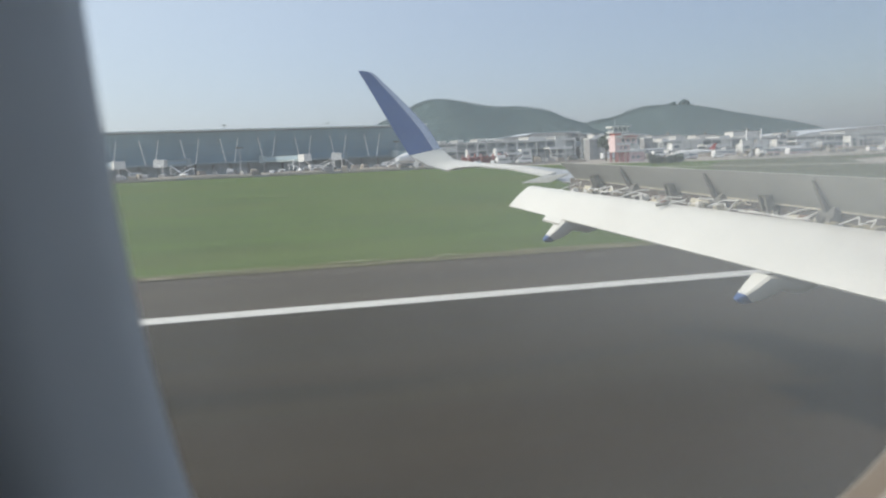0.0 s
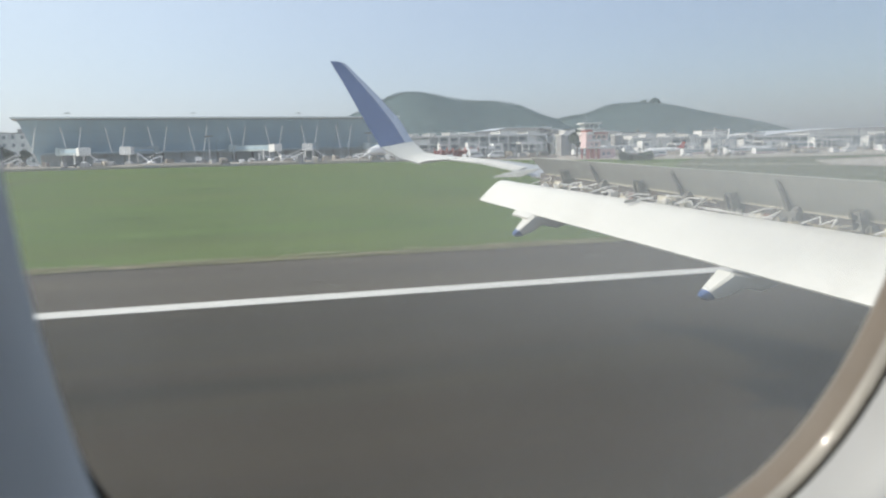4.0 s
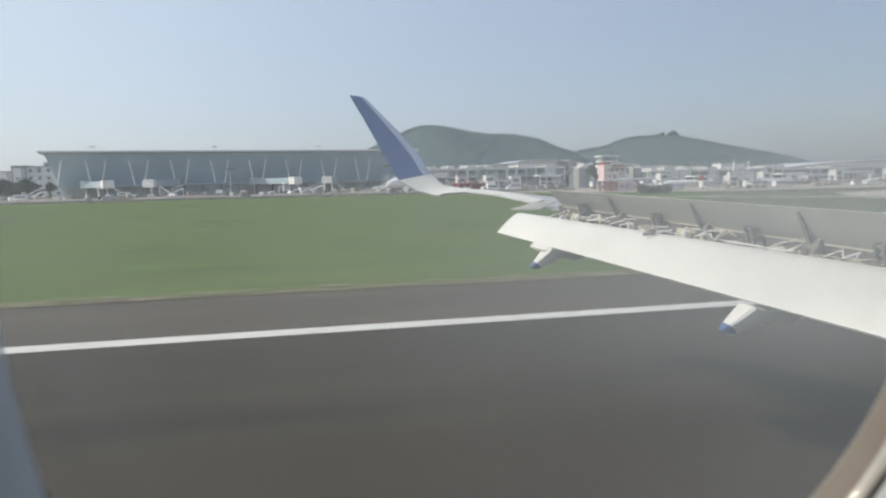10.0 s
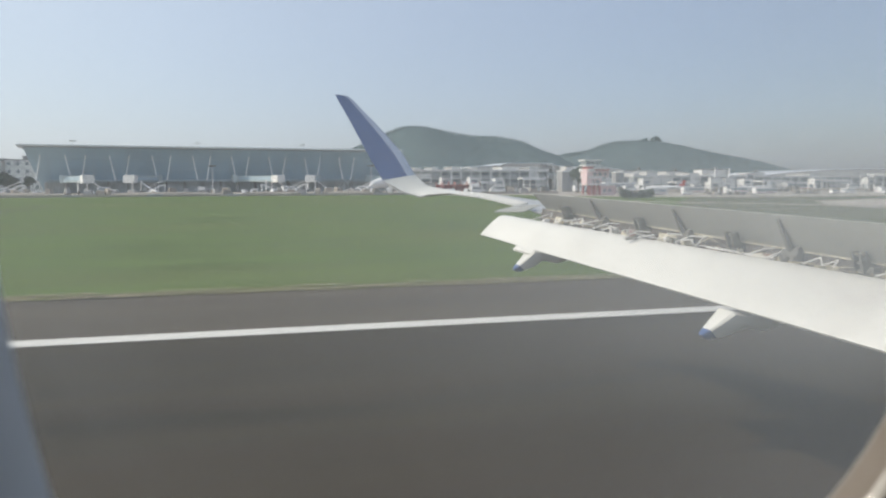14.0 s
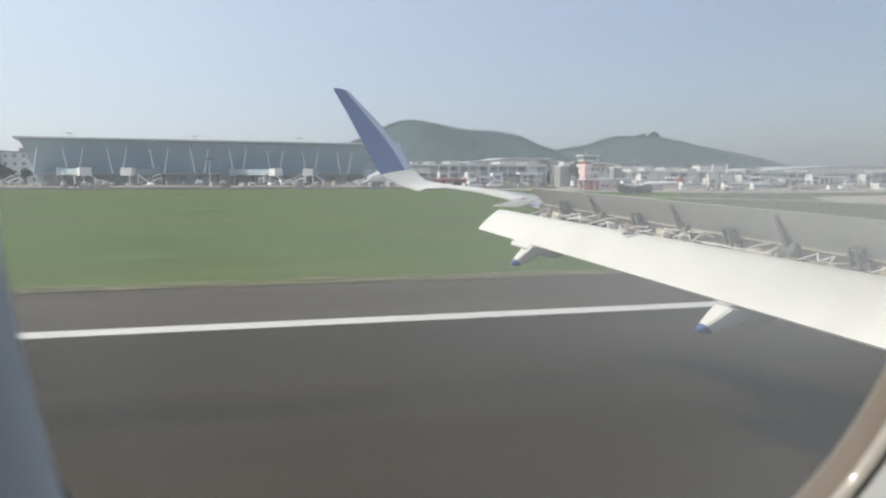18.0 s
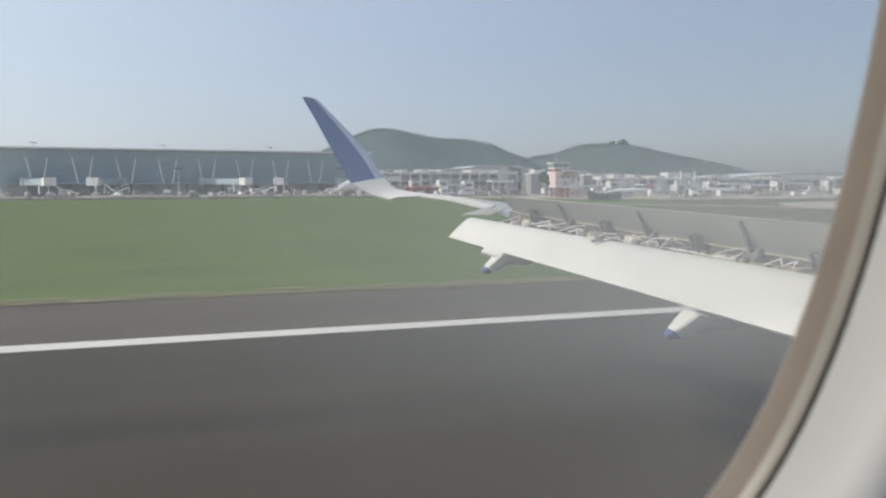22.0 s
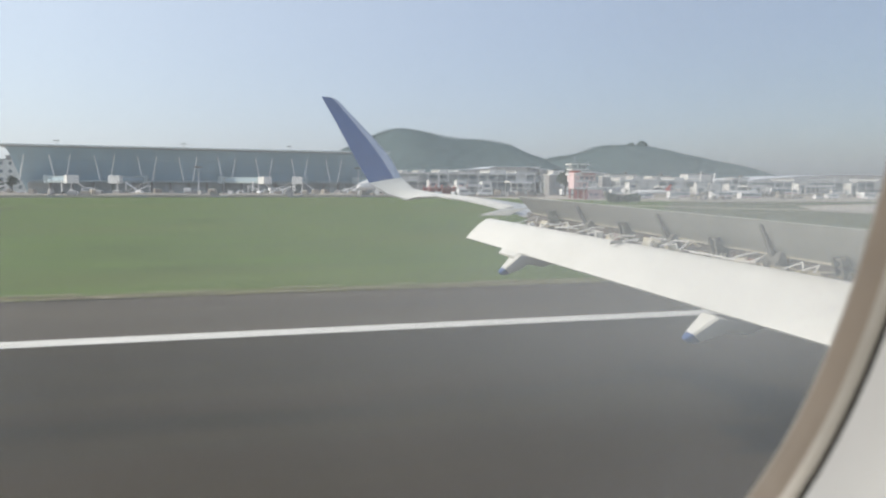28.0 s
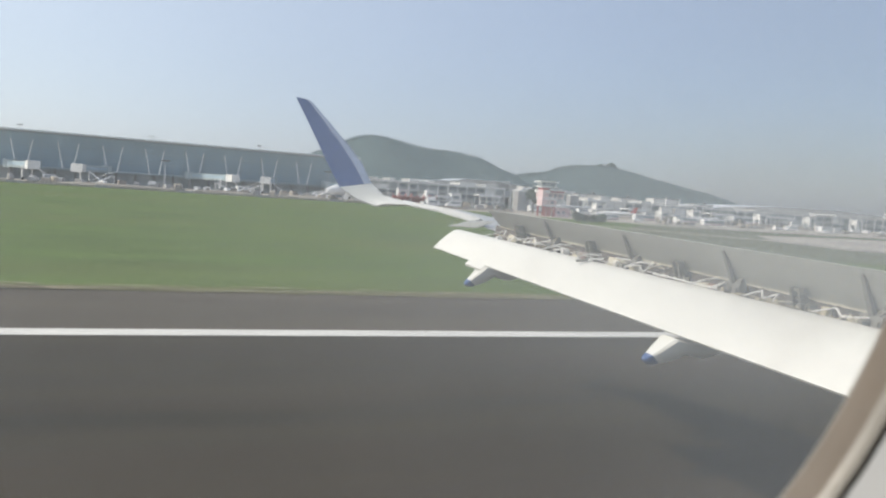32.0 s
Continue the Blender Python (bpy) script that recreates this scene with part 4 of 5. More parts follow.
# ---- the glass terminal ----
def terminal(x0, x1, y, z, bays):
    t = thing("terminal_building", "long glass airport terminal with leaning facade and white V columns", "terminal")
    lean, RAKE = 9.0, 5.0

    def face(x, k):
        return Vector((x, y + lean * (1 - k), 0.5 + (z - 0.5) * k))

    step = (x1 - x0) / bays
    for i in range(bays):
        a, b = x0 + i * step, x0 + (i + 1) * step
        bm = bmesh.new()
        loft(bm, [[face(q, k) + Vector((0, d, 0)) for q, k in ((a + (RAKE if i == 0 else 0.005), 0.0), (b - 0.005, 0.0), (b - 0.005, 0.97), (a + 0.005, 0.97))] for d in (0.0, 0.3)])
        part("window_pane", bm, GLASS_TEAL_HAZED, t, "teal glazing bay")
    n = int((x1 - x0) / 3.3)
    for i in range(n + 1):
        q = x0 + (x1 - x0) * i / n
        part("mullion", made(loft, [[face(q + dx, k) + Vector((0, dy, 0)) for dx, dy in ((-0.06, -0.12), (0.06, -0.12), (0.06, 0.05), (-0.06, 0.05))] for k in (min(0.9, max(0.0, 1 - (q - x0) / RAKE)), 0.97)]), MULLION, t)
    for k in (0.26, 0.48, 0.72):
        a, b = face(x0 + RAKE * (1 - k), k), face(x1, k)
        part("transom", boxes((a.x, b.x, a.y - 0.16, a.y + 0.05, a.z - 0.09, a.z + 0.09)), MULLION, t)
    for i in range(int((x1 - x0) / 13)):
        m = x0 + 1.6 + i * 12.95
        for s in (-1, 1):
            if i == 0 and s < 0:
                continue
            bm = bmesh.new()
            rod(bm, (m + s * 1.5, y + 1.0, 4.2), (m + s * 3.0, y + 0.9, z - 2.8), 0.26, 0.22, 8)
            part("column", bm, STEEL_WHITE, t, "white raking steel column")
    bm = bmesh.new()
    loft(bm, [[(q, yy, zz) for yy, zz in ((y - 3.0, z - 0.15), (y - 3.0, z + 0.25), (y + 30, z + 1.4), (y + 70, z + 0.4), (y + 70, z - 0.4), (y + 4, z - 0.5))] for q in (x0 - 1.6, x1 + 3.0)])
    part("roof", bm, ROOF_SHEET, t, "thin grey roof with a long overhang")
    part("roof_edge", boxes((x0 - 1.7, x1 + 3.1, y - 3.14, y - 3.0, z - 0.12, z + 0.3)), STEEL_WHITE, t)
    for q, s in ((x0, -1), (x1, 1)):
        bm = bmesh.new()
        rake = RAKE if s < 0 else 0.0
        loft(bm, [[(q + rake * (1 - zz / z) + d, yy, zz) for yy, zz in ((y + lean, 0.3), (y, z - 0.3), (y + 60, z - 0.3), (y + 60, 0.3))] for d in (-0.25, 0.25)])
        part("end_wall", bm, GLASS_TEAL_HAZED, t, "glazed end wall")
    part("concourse", boxes((x0 + 6, x1 - 2, y + 0.6, y + lean - 0.6, 3.8, 4.2)), MULLION, t, "white walkway band")
    part("plinth", boxes((x0 + 5, x1, y + lean - 5.0, y + lean + 0.3, 0.0, 3.6)), GALLERY_SHADE, t, "dark recessed ground floor")
    for i in range(int((x1 - x0 - 6) / 6)):
        q = x0 + 5.5 + i * 6
        part("pillar", boxes((q, q + 0.6, y + lean - 5.9, y + lean - 5.2, 0.0, 3.7)), BUILDING_GREY, t)
    for q in (x0 + 14, x0 + 52, x0 + 88):
        bm = bmesh.new()
        rod(bm, (q, y - 1, z + 0.2), (q, y - 1, z + 1.5), 0.06)
        box(bm, q - 1.0, q + 1.0, y - 1.3, y - 0.7, z + 1.5, z + 1.75)
        part("roof_light", bm, DARK_METAL, t, "small roof lamp bar")
    return t


def turned(x, y, degrees):
    """A turn about the upright line through x, y."""
    return Matrix.Translation((x, y, 0)) @ Matrix.Rotation(radians(degrees), 4, "Z") @ Matrix.Translation((-x, -y, 0))


TURN = turned(-14, 264, 11)
terminal(-74, 49, 264, 15.2, 9).matrix_basis = TURN


# ---- boarding bridges, vehicles and stairs ----
def boarding_bridge():
    t = thing("boarding_bridge", "white passenger boarding bridge on a wheeled column", "boarding bridge", "boarding bridges at the terminal")
    part("tunnel", boxes((-1.3, 1.3, -18, 0, 3.6, 5.6)), MULLION, t)
    part("tunnel_glazing", boxes((-1.33, 1.33, -17, -1, 4.4, 5.1)), GLASS_TEAL_HAZED, t)
    part("cab", made(loft, [[(x, -18 - d, zz) for x, zz in ((-1.6, 3.4), (1.6, 3.4), (1.6, 5.8), (-1.6, 5.8))] for d in (0, 2.2)]), BUILDING_WHITE, t)
    part("canopy", boxes((-1.7, 1.7, -20.9, -20.2, 3.5, 5.9)), BUILDING_WHITE, t)
    part("rotunda", made(rod, (0, 1.5, 3.4), (0, 1.5, 6.0), 2.0, 2.0, 12), MULLION, t)
    part("rotunda_column", made(rod, (0, 1.5, 0), (0, 1.5, 3.6), 0.6, 0.6, 10), BUILDING_GREY, t)
    for s in (-1, 1):
        part("leg", made(rod, (s * 1.3, -15, 0.5), (s * 1.3, -15, 4.2), 0.25), WHITE_PAINT, t)
        part("wheel", made(rod, (s * 1.3 - 0.2, -15, 0.5), (s * 1.3 + 0.2, -15, 0.5), 0.5, 0.5, 12), TYRE, t)
    bm = bmesh.new()
    loft(bm, [[(2.2, -17.5 + d, 3.9), (2.2, -17.5 + d, 3.6), (7.0, -17.5 + d, 0.0), (7.0, -17.5 + d, 0.3)] for d in (0, 0.9)])
    part("stair", bm, WHITE_PAINT, t)
    return t


bridge = boarding_bridge()
bridge.matrix_basis = TURN @ pose(-62, 264, 0, 0, 0, 18)
for x, a in ((-36, -24), (-8, 30), (19, -20), (41, 16)):
    copy_thing(bridge, TURN @ pose(x, 264, 0, 0, 0, a))


def wheels(t, xs, ys, r):
    for x in xs:
        for y in ys:
            w = part("wheel", made(rod, (x, y - 0.12, r), (x, y + 0.12, r), r, r, 12), TYRE, t)
            part("rim", made(rod, (x, y - 0.14, r), (x, y + 0.14, r), r * 0.55, r * 0.55, 8), BARE_METAL, w)


def profile_body(t, name, shape, w, mat, label=""):
    bm = bmesh.new()
    loft(bm, [[(x, y, z) for x, z in shape] for y in (-w / 2, w / 2)])
    bmesh.ops.bevel(bm, geom=list(bm.edges), offset=0.06, segments=1, affect="EDGES")
    return part(name, bm, mat, t, label)


def van():
    t = thing("van", "white airport service van parked on the apron", "van", "service vehicles on the apron")
    profile_body(t, "body", ((-2.4, 0.4), (2.3, 0.4), (2.45, 1.1), (1.7, 1.35), (1.0, 2.15), (-2.4, 2.2)), 1.9, WHITE_PAINT)
    part("side_window", boxes((-2.0, 0.9, -0.97, 0.97, 1.35, 1.9)), GLASS_DARK, t)
    bm = bmesh.new()
    loft(bm, [[(1.72, y, 1.38), (1.05, y, 2.1), (1.10, y, 2.12), (1.78, y, 1.40)] for y in (-0.8, 0.8)])
    part("windscreen", bm, GLASS_DARK, t)
    wheels(t, (-1.5, 1.55), (-0.85, 0.85), 0.35)
    return t


def bus():
    t = thing("apron_bus", "long white low-floor apron bus", "bus", "buses on the apron")
    profile_body(t, "body", ((-6.5, 0.35), (6.5, 0.35), (6.6, 1.2), (6.35, 3.0), (-6.5, 3.0)), 2.7, WHITE_PAINT)
    for i in range(6):
        part("side_window", boxes((-6.0 + i * 2.0, -4.3 + i * 2.0, -1.37, 1.37, 1.3, 2.5)), GLASS_DARK, t)
    part("stripe", boxes((-6.4, 6.3, -1.365, 1.365, 0.75, 0.95)), RED_PAINT, t)
    wheels(t, (-4.2, 4.2), (-1.2, 1.2), 0.48)
    return t


def tug():
    t = thing("baggage_tug", "small baggage tug with flat trailers", "tug", "tugs on the apron")
    profile_body(t, "body", ((-1.3, 0.3), (1.3, 0.3), (1.35, 0.9), (0.4, 1.0), (0.2, 1.7), (-1.2, 1.7)), 1.4, DARK_METAL)
    wheels(t, (-0.8, 0.85), (-0.6, 0.6), 0.3)
    for i in range(2):
        x = -3.6 - i * 3.2
        part("trailer_bed", boxes((x - 1.3, x + 1.3, -0.8, 0.8, 0.45, 0.6)), BUILDING_GREY, t)
        part("load", boxes((x - 1.1, x + 1.1, -0.7, 0.7, 0.6, 1.5)), (CONCRETE, BUILDING_GREY)[i], t)
        wheels(t, (x - 0.9, x + 0.9), (-0.7, 0.7), 0.25)
        part("drawbar", boxes((x + 1.3, x + 2.0, -0.05, 0.05, 0.4, 0.48)), DARK_METAL, t)
    return t


def steps():
    t = thing("passenger_steps", "faded red mobile passenger steps parked in a row", "passenger steps", "red steps on the apron")
    bm = bmesh.new()
    loft(bm, [[(-0.3, y, 2.7), (0.9, y, 2.7), (3.6, y, 0.6), (3.6, y, 0.35), (0.9, y, 2.3), (-0.3, y, 2.4)] for y in (-0.8, 0.8)])
    part("flight", bm, STEPS_RED, t)
    for s in (-0.8, 0.8):
        bm = bmesh.new()
        loft(bm, [[(-0.3, s + d, 3.5), (0.9, s + d, 3.5), (3.5, s + d, 1.5), (3.5, s + d, 0.7), (0.9, s + d, 2.75), (-0.3, s + d, 2.75)] for d in (-0.04, 0.04)])
        part("side_rail", bm, STEPS_RED, t)
        part("post", boxes((-0.2, 0.0, s - 0.08, s + 0.08, 0.4, 2.5)), STEPS_RED, t)
    part("chassis", boxes((-0.6, 3.8, -0.85, 0.85, 0.35, 0.6)), STEPS_RED, t)
    wheels(t, (0.0, 3.2), (-0.8, 0.8), 0.35)
    return t


base_van, base_bus, base_tug, base_steps = van(), bus(), tug(), steps()
base_steps.matrix_basis = pose(52, 216, 0, 0, 0, 82)
for i in range(6):
    copy_thing(base_steps, pose(54.1 + i * 2.1 + r.uniform(-0.2, 0.2), 216.5 + 0.3 * i, 0, 0, 0, 82 + r.uniform(-10, 10)))
base_van.matrix_basis = pose(-70, 222, 0, 0, 0, 4)
for x, y, a in ((-47, 240, 12), (-19, 238, 95), (8, 243, 20), (31, 239, 185), (63, 212, 10), (70, 214, 178), (101, 221, 5), (109, 224, 40),
                (118, 219, 0), (126, 226, 8), (137, 222, 182), (149, 228, 15), (163, 231, 0), (176, 226, 190), (188, 233, 30), (204, 230, 5), (222, 236, 2)):
    copy_thing(base_van, pose(x, y, 0, 0, 0, a))
base_bus.matrix_basis = pose(188, 224, 0, 0, 0, 2)
for x, y, a in ((64, 222, 84), (120, 231, 10), (168, 239, 4), (213, 244, 0)):
    copy_thing(base_bus, pose(x, y, 0, 0, 0, a))
base_tug.matrix_basis = pose(-40, 216, 0, 0, 0, 0)
for x, y, a in ((-10, 215, 4), (4, 217, 182), (22, 214, 0), (33, 216, 10), (84, 210, 0), (112, 214, 8), (132, 216, -5), (156, 220, 0), (184, 221, 6)):
    copy_thing(base_tug, pose(x, y, 0, 0, 0, a))


def parked_aircraft(tail, label):
    t = thing("parked_aircraft", label, "aircraft", "aircraft parked on the apron")
    rows = []
    for x, rr, z in ((-15, 0.25, 3.9), (-12, 0.8, 3.7), (-8, 1.45, 3.3), (-4, 1.75, 3.2), (8, 1.75, 3.2), (11, 1.55, 3.1), (13, 1.1, 2.9), (14.3, 0.4, 2.7)):
        rows.append([(x, rr * math.cos(2 * math.pi * i / 14), z + rr * math.sin(2 * math.pi * i / 14)) for i in range(14)])
    part("fuselage", made(loft, rows), WHITE_PAINT, t, "", True)
    bm = bmesh.new()
    loft(bm, [[(-15.2 + d, y, 8.6) for d, y in ((0, -0.1), (2.0, -0.1), (2.0, 0.1), (0, 0.1))], [(-14.0 + d, y, 4.2) for d, y in ((0, -0.15), (4.6, -0.15), (4.6, 0.15), (0, 0.15))]])
    part("tail_fin", bm, tail, t)
    for s in (-1, 1):
        part("wing", made(loft, [[(x, s * 1.5, z) for x, z in ((3.0, 2.6), (-2.0, 2.5), (-2.0, 2.7))], [(x, s * 13, z) for x, z in ((-1.8, 3.5), (-3.2, 3.5), (-3.2, 3.6))]]), WHITE_PAINT, t)
        part("tailplane", made(loft, [[(x, s * 0.4, z) for x, z in ((-11.5, 4.2), (-14, 4.2), (-14, 4.35))], [(x, s * 5, z) for x, z in ((-13.6, 4.6), (-14.8, 4.6), (-14.8, 4.7))]]), WHITE_PAINT, t)
        part("engine", made(rod, (3.2, s * 4.8, 1.9), (0.2, s * 4.8, 2.0), 0.85, 0.6, 14), tail, t)
        part("main_leg", made(rod, (-0.5, s * 2.2, 0.4), (-0.5, s * 2.2, 2.6), 0.15), BARE_METAL, t)
        part("wheel", made(rod, (-0.5, s * 2.2 - 0.3, 0.5), (-0.5, s * 2.2 + 0.3, 0.5), 0.5, 0.5, 12), TYRE, t)
    part("nose_wheel", made(rod, (10.5, -0.2, 0.35), (10.5, 0.2, 0.35), 0.35, 0.35, 10), TYRE, t)
    part("nose_leg", made(rod, (10.5, 0, 0.3), (10.5, 0, 2.0), 0.1), BARE_METAL, t)
    for i in range(16):
        part("cabin_window", boxes((-6.5 + i * 0.95, -6.1 + i * 0.95, -1.76, 1.76, 3.45, 3.8)), GLASS_DARK, t)
    return t


parked_aircraft(RED_PAINT, "white airliner with a red tail parked at the old terminal").matrix_basis = pose(122.5, 205, 0, 0, 0, 172) @ Matrix.Scale(0.45, 4)
parked_aircraft(WHITE_PAINT, "plain white airliner parked by the glass terminal").matrix_basis = pose(46, 243, 0, 0, 0, -150)
parked_aircraft(STEEL_WHITE, "white airliner with a pale grey tail on the far apron").matrix_basis = pose(151, 200, 0, 0, 0, 176) @ Matrix.Scale(0.42, 4)


def gse(kind):
    t = thing("ground_unit", "small pale ground power unit on wheels", "ground unit", "ground units on the apron")
    profile_body(t, "cabinet", ((-1.1, 0.35), (1.1, 0.35), (1.1, 1.2 + 0.2 * kind), (0.6, 1.5 + 0.2 * kind), (-1.1, 1.5 + 0.2 * kind)), 1.2, (WHITE_PAINT, BUILDING_GREY, CONCRETE)[kind])
    part("panel", boxes((-0.8, 0.3, -0.63, 0.63, 0.6, 1.1)), DARK_METAL, t)
    part("tow_bar", boxes((1.1, 2.0, -0.05, 0.05, 0.35, 0.43)), DARK_METAL, t)
    wheels(t, (-0.7, 0.7), (-0.5, 0.5), 0.25)
    return t


units = [gse(0), gse(1), gse(2)]
for i, u in enumerate(units):
    u.matrix_basis = pose(-75 + i * 9, 212 + i * 3, 0, 0, 0, i * 40)
for i in range(44):
    copy_thing(r.choice(units), pose(-84 + i * 4.1 + r.uniform(-1.5, 1.5), r.uniform(208, 240), 0, 0, 0, r.uniform(0, 360)))
white_steps = thing("service_stair", "white mobile maintenance stair standing on the apron", "stair", "white stairs on the apron")
bm = bmesh.new()
loft(bm, [[(0, y, 3.0), (1.2, y, 3.0), (6.2, y, 0.5), (6.2, y, 0.1), (1.0, y, 2.6), (0, y, 2.6)] for y in (-0.6, 0.6)])
part("flight", bm, WHITE_PAINT, white_steps)
for s in (-0.6, 0.6):
    bm = bmesh.new()
    rod(bm, (0, s, 3.9), (1.2, s, 3.9), 0.05)
    rod(bm, (1.2, s, 3.9), (6.2, s, 1.4), 0.05)
    part("hand_rail", bm, WHITE_PAINT, white_steps)
    part("prop", made(rod, (0.3, s, 0.0), (0.3, s, 2.7), 0.08), WHITE_PAINT, white_steps)
white_steps.matrix_basis = pose(-66, 228, 0, 0, 0, 176)
for x, y, a in ((-28, 226, 184), (-1, 222, 4), (13, 230, 170), (34, 224, 188), (107, 226, 10), (134, 232, 176), (182, 236, 0)):
    copy_thing(white_steps, pose(x, y, 0, 0, 0, a))
# loose equipment on the old apron
for i in range(46):
    x, y = 98 + i * 3.4 + r.uniform(-1.5, 1.5), r.uniform(166, 206)
    src = base_van if r.random() < 0.55 else (base_tug if r.random() < 0.7 else base_bus)
    copy_thing(src, pose(x, y, 0, 0, 0, r.choice((0, 8, 90, 172, 181, 200)))).scale = (0.6, 0.6, 0.6)


# ---- the white deck buildings ----
def deck_building(x0, x1, y, deep, levels, storey, bay, label, top=None):
    t = thing("deck_building", label, "building", "white deck buildings")
    part("core", boxes((x0 + 0.4, x1 - 0.4, y + 2.2, y + deep, 0, levels * storey)), GALLERY_SHADE, t, "gallery wall painted in a shade grey-green")
    for k in range(1, levels + 1):
        z = k * storey
        part("deck", boxes((x0, x1, y, y + deep, z - 0.28, z)), BUILDING_WHITE, t, "white deck edge")
        if k < levels:
            part("hand_rail", boxes((x0, x1, y - 0.06, y + 0.04, z + 0.62, z + 0.74)), BUILDING_WHITE, t)
        else:
            part("parapet", boxes((x0, x1, y - 0.12, y + 0.1, z - 0.2, z + 0.42)), BUILDING_WHITE, t)
    rnd = random.Random(int(x0))
    n = max(2, int((x1 - x0) / bay))
    step = (x1 - x0 - 0.4) / n
    for i in range(n + 1):
        q = x0 + step * i
        w = 0.5 if i % 4 == 0 else 0.26
        part("column", boxes((q, q + w, y - 0.2, y + 0.2, 0, levels * storey + (0.7 if i % 4 == 0 else 0.0))), BUILDING_WHITE, t)
        if i == n:
            continue
        for k in range(levels):
            pick = rnd.random()
            if pick < 0.45:
                part("window", boxes((q + 0.5, q + step - 0.2, y + 2.1, y + 2.25, k * storey + 0.7, k * storey + 1.7)), GLASS_DARK, t)
            elif pick < 0.68:
                part("infill_panel", boxes((q + 0.3, q + step, y + 0.6, y + 0.75, k * storey, k * storey + rnd.choice((1.0, 1.5, storey - 0.3)))), BUILDING_WHITE, t, "white infill panel")
    if top:
        for a, b, h in top:
            part("roof_room", boxes((a, b, y + 3, y + deep - 2, levels * storey, levels * storey + h)), BUILDING_WHITE, t)
            part("roof_slab", boxes((a - 0.3, b + 0.3, y + 2.7, y + deep - 1.7, levels * storey + h, levels * storey + h + 0.15)), BUILDING_WHITE, t)
    return t


deck_building(47, 96, 236, 16, 3, 2.4, 3.4, "three-storey white deck building with open galleries", [(49, 51, 0.9), (55, 57, 1.0), (62, 65, 1.2), (71, 73, 0.8), (80, 86, 1.3), (90, 93, 1.0)])
deck_building(109, 122, 252, 14, 3, 2.5, 3.4, "narrow three-storey white deck building beside the old tower", [(111, 114, 1.4), (117, 120, 1.0)])
deck_building(126, 172, 232, 14, 2, 2.6, 3.6, "long two-storey white deck building with dark galleries", [(128, 130, 1.0), (133, 137, 1.5), (142, 144, 0.9), (150, 154, 1.1), (161, 163, 0.7)])
deck_building(178, 230, 236, 18, 2, 2.5, 4.0, "long white gallery building on the far apron", [(180, 184, 0.8), (205, 212, 1.0)])
deck_building(236, 300, 240, 20, 2, 2.6, 4.4, "far white gallery building beside the apron", [(250, 254, 1.0)])
deck_building(306, 380, 250, 20, 3, 2.8, 6.0, "far three-storey white gallery building", None)


def stub_tower(x, y, h, w, label="white boarding bridge tower with dark openings"):
    t = thing("stub_tower", label, "tower", "white bridge towers")
    for i in (-1, 1):
        for j in (-1, 1):
            part("post", boxes((x + i * w / 2 - 0.25, x + i * w / 2 + 0.25, y + j * w / 2 - 0.25, y + j * w / 2 + 0.25, 0, h)), BUILDING_WHITE, t)
    part("cabin", boxes((x - w / 2, x + w / 2, y - w / 2, y + w / 2, h * 0.55, h)), BUILDING_WHITE, t)
    part("opening", boxes((x - w / 3, x + w / 3, y - w / 2 - 0.05, y - w / 2 + 0.1, h * 0.65, h * 0.88)), GLASS_DARK, t)
    part("cap", boxes((x - w / 2 - 0.2, x + w / 2 + 0.2, y - w / 2 - 0.2, y + w / 2 + 0.2, h, h + 0.25)), BUILDING_WHITE, t)
    return t


for x, y, h in ((38, 214, 6.2), (56, 224, 4.6), (65.7, 226, 4.7), (74, 225, 4.2), (125, 222, 4.2), (136, 200, 3.0), (158, 214, 4.0), (186, 214, 4.2), (214, 220, 4.2), (241, 224, 4.4)):
    stub_tower(x, y, h, 2.8)


def vault_hall(x0, x1, y, deep, low, high, label):
    """A hall with a shallow curved white roof."""
    t = thing("vault_hall", label, "hall", "white roofed halls")
    part("wall", boxes((x0, x1, y, y + deep, 0, low)), BUILDING_WHITE, t)
    rows = []
    for i in range(13):
        s = i / 12
        z = low + (high - low) * (math.sin(math.pi * s) ** 0.7 if x1 - x0 > 60 else min(1.0, 0.25 + 1.5 * min(s, 1 - s)) if abs(s - 0.5) > 0.2 else 1.0)
        x = x0 - 1 + (x1 - x0 + 2) * s
        rows.append([(x, y - 1, z), (x, y + deep + 1, z), (x, y + deep + 1, z + 0.35), (x, y - 1, z + 0.35)])
    part("roof", made(loft, rows), ROOF_SHEET, t, "shallow curved pale roof", True)
    gable = [[(p[0][0], y + 0.2, low - 0.1), (p[0][0], y + 0.2, p[0][2] + 0.02), (p[0][0], y + 0.6, p[0][2] + 0.02), (p[0][0], y + 0.6, low - 0.1)] for p in rows[1:-1]]
    part("gable", made(loft, gable), BUILDING_WHITE, t, "pale gable under the roof")
    n = int((x1 - x0) / 4)
    for i in range(n):
        q = x0 + 0.6 + i * (x1 - x0) / n
        part("window", boxes((q, q + 2.6, y - 0.06, y + 0.1, low * 0.55, low * 0.85)), GLASS_DARK, t)
    return t


vault_hall(76, 118, 262, 20, 8.0, 10.0, "white hall with a low curved roof behind the decks")
vault_hall(226, 360, 300, 40, 4.6, 8.4, "wide far hall with a shallow curved white canopy roof")
vault_hall(128, 150, 290, 20, 8.0, 9.2, "pale grey hall behind the old terminal")


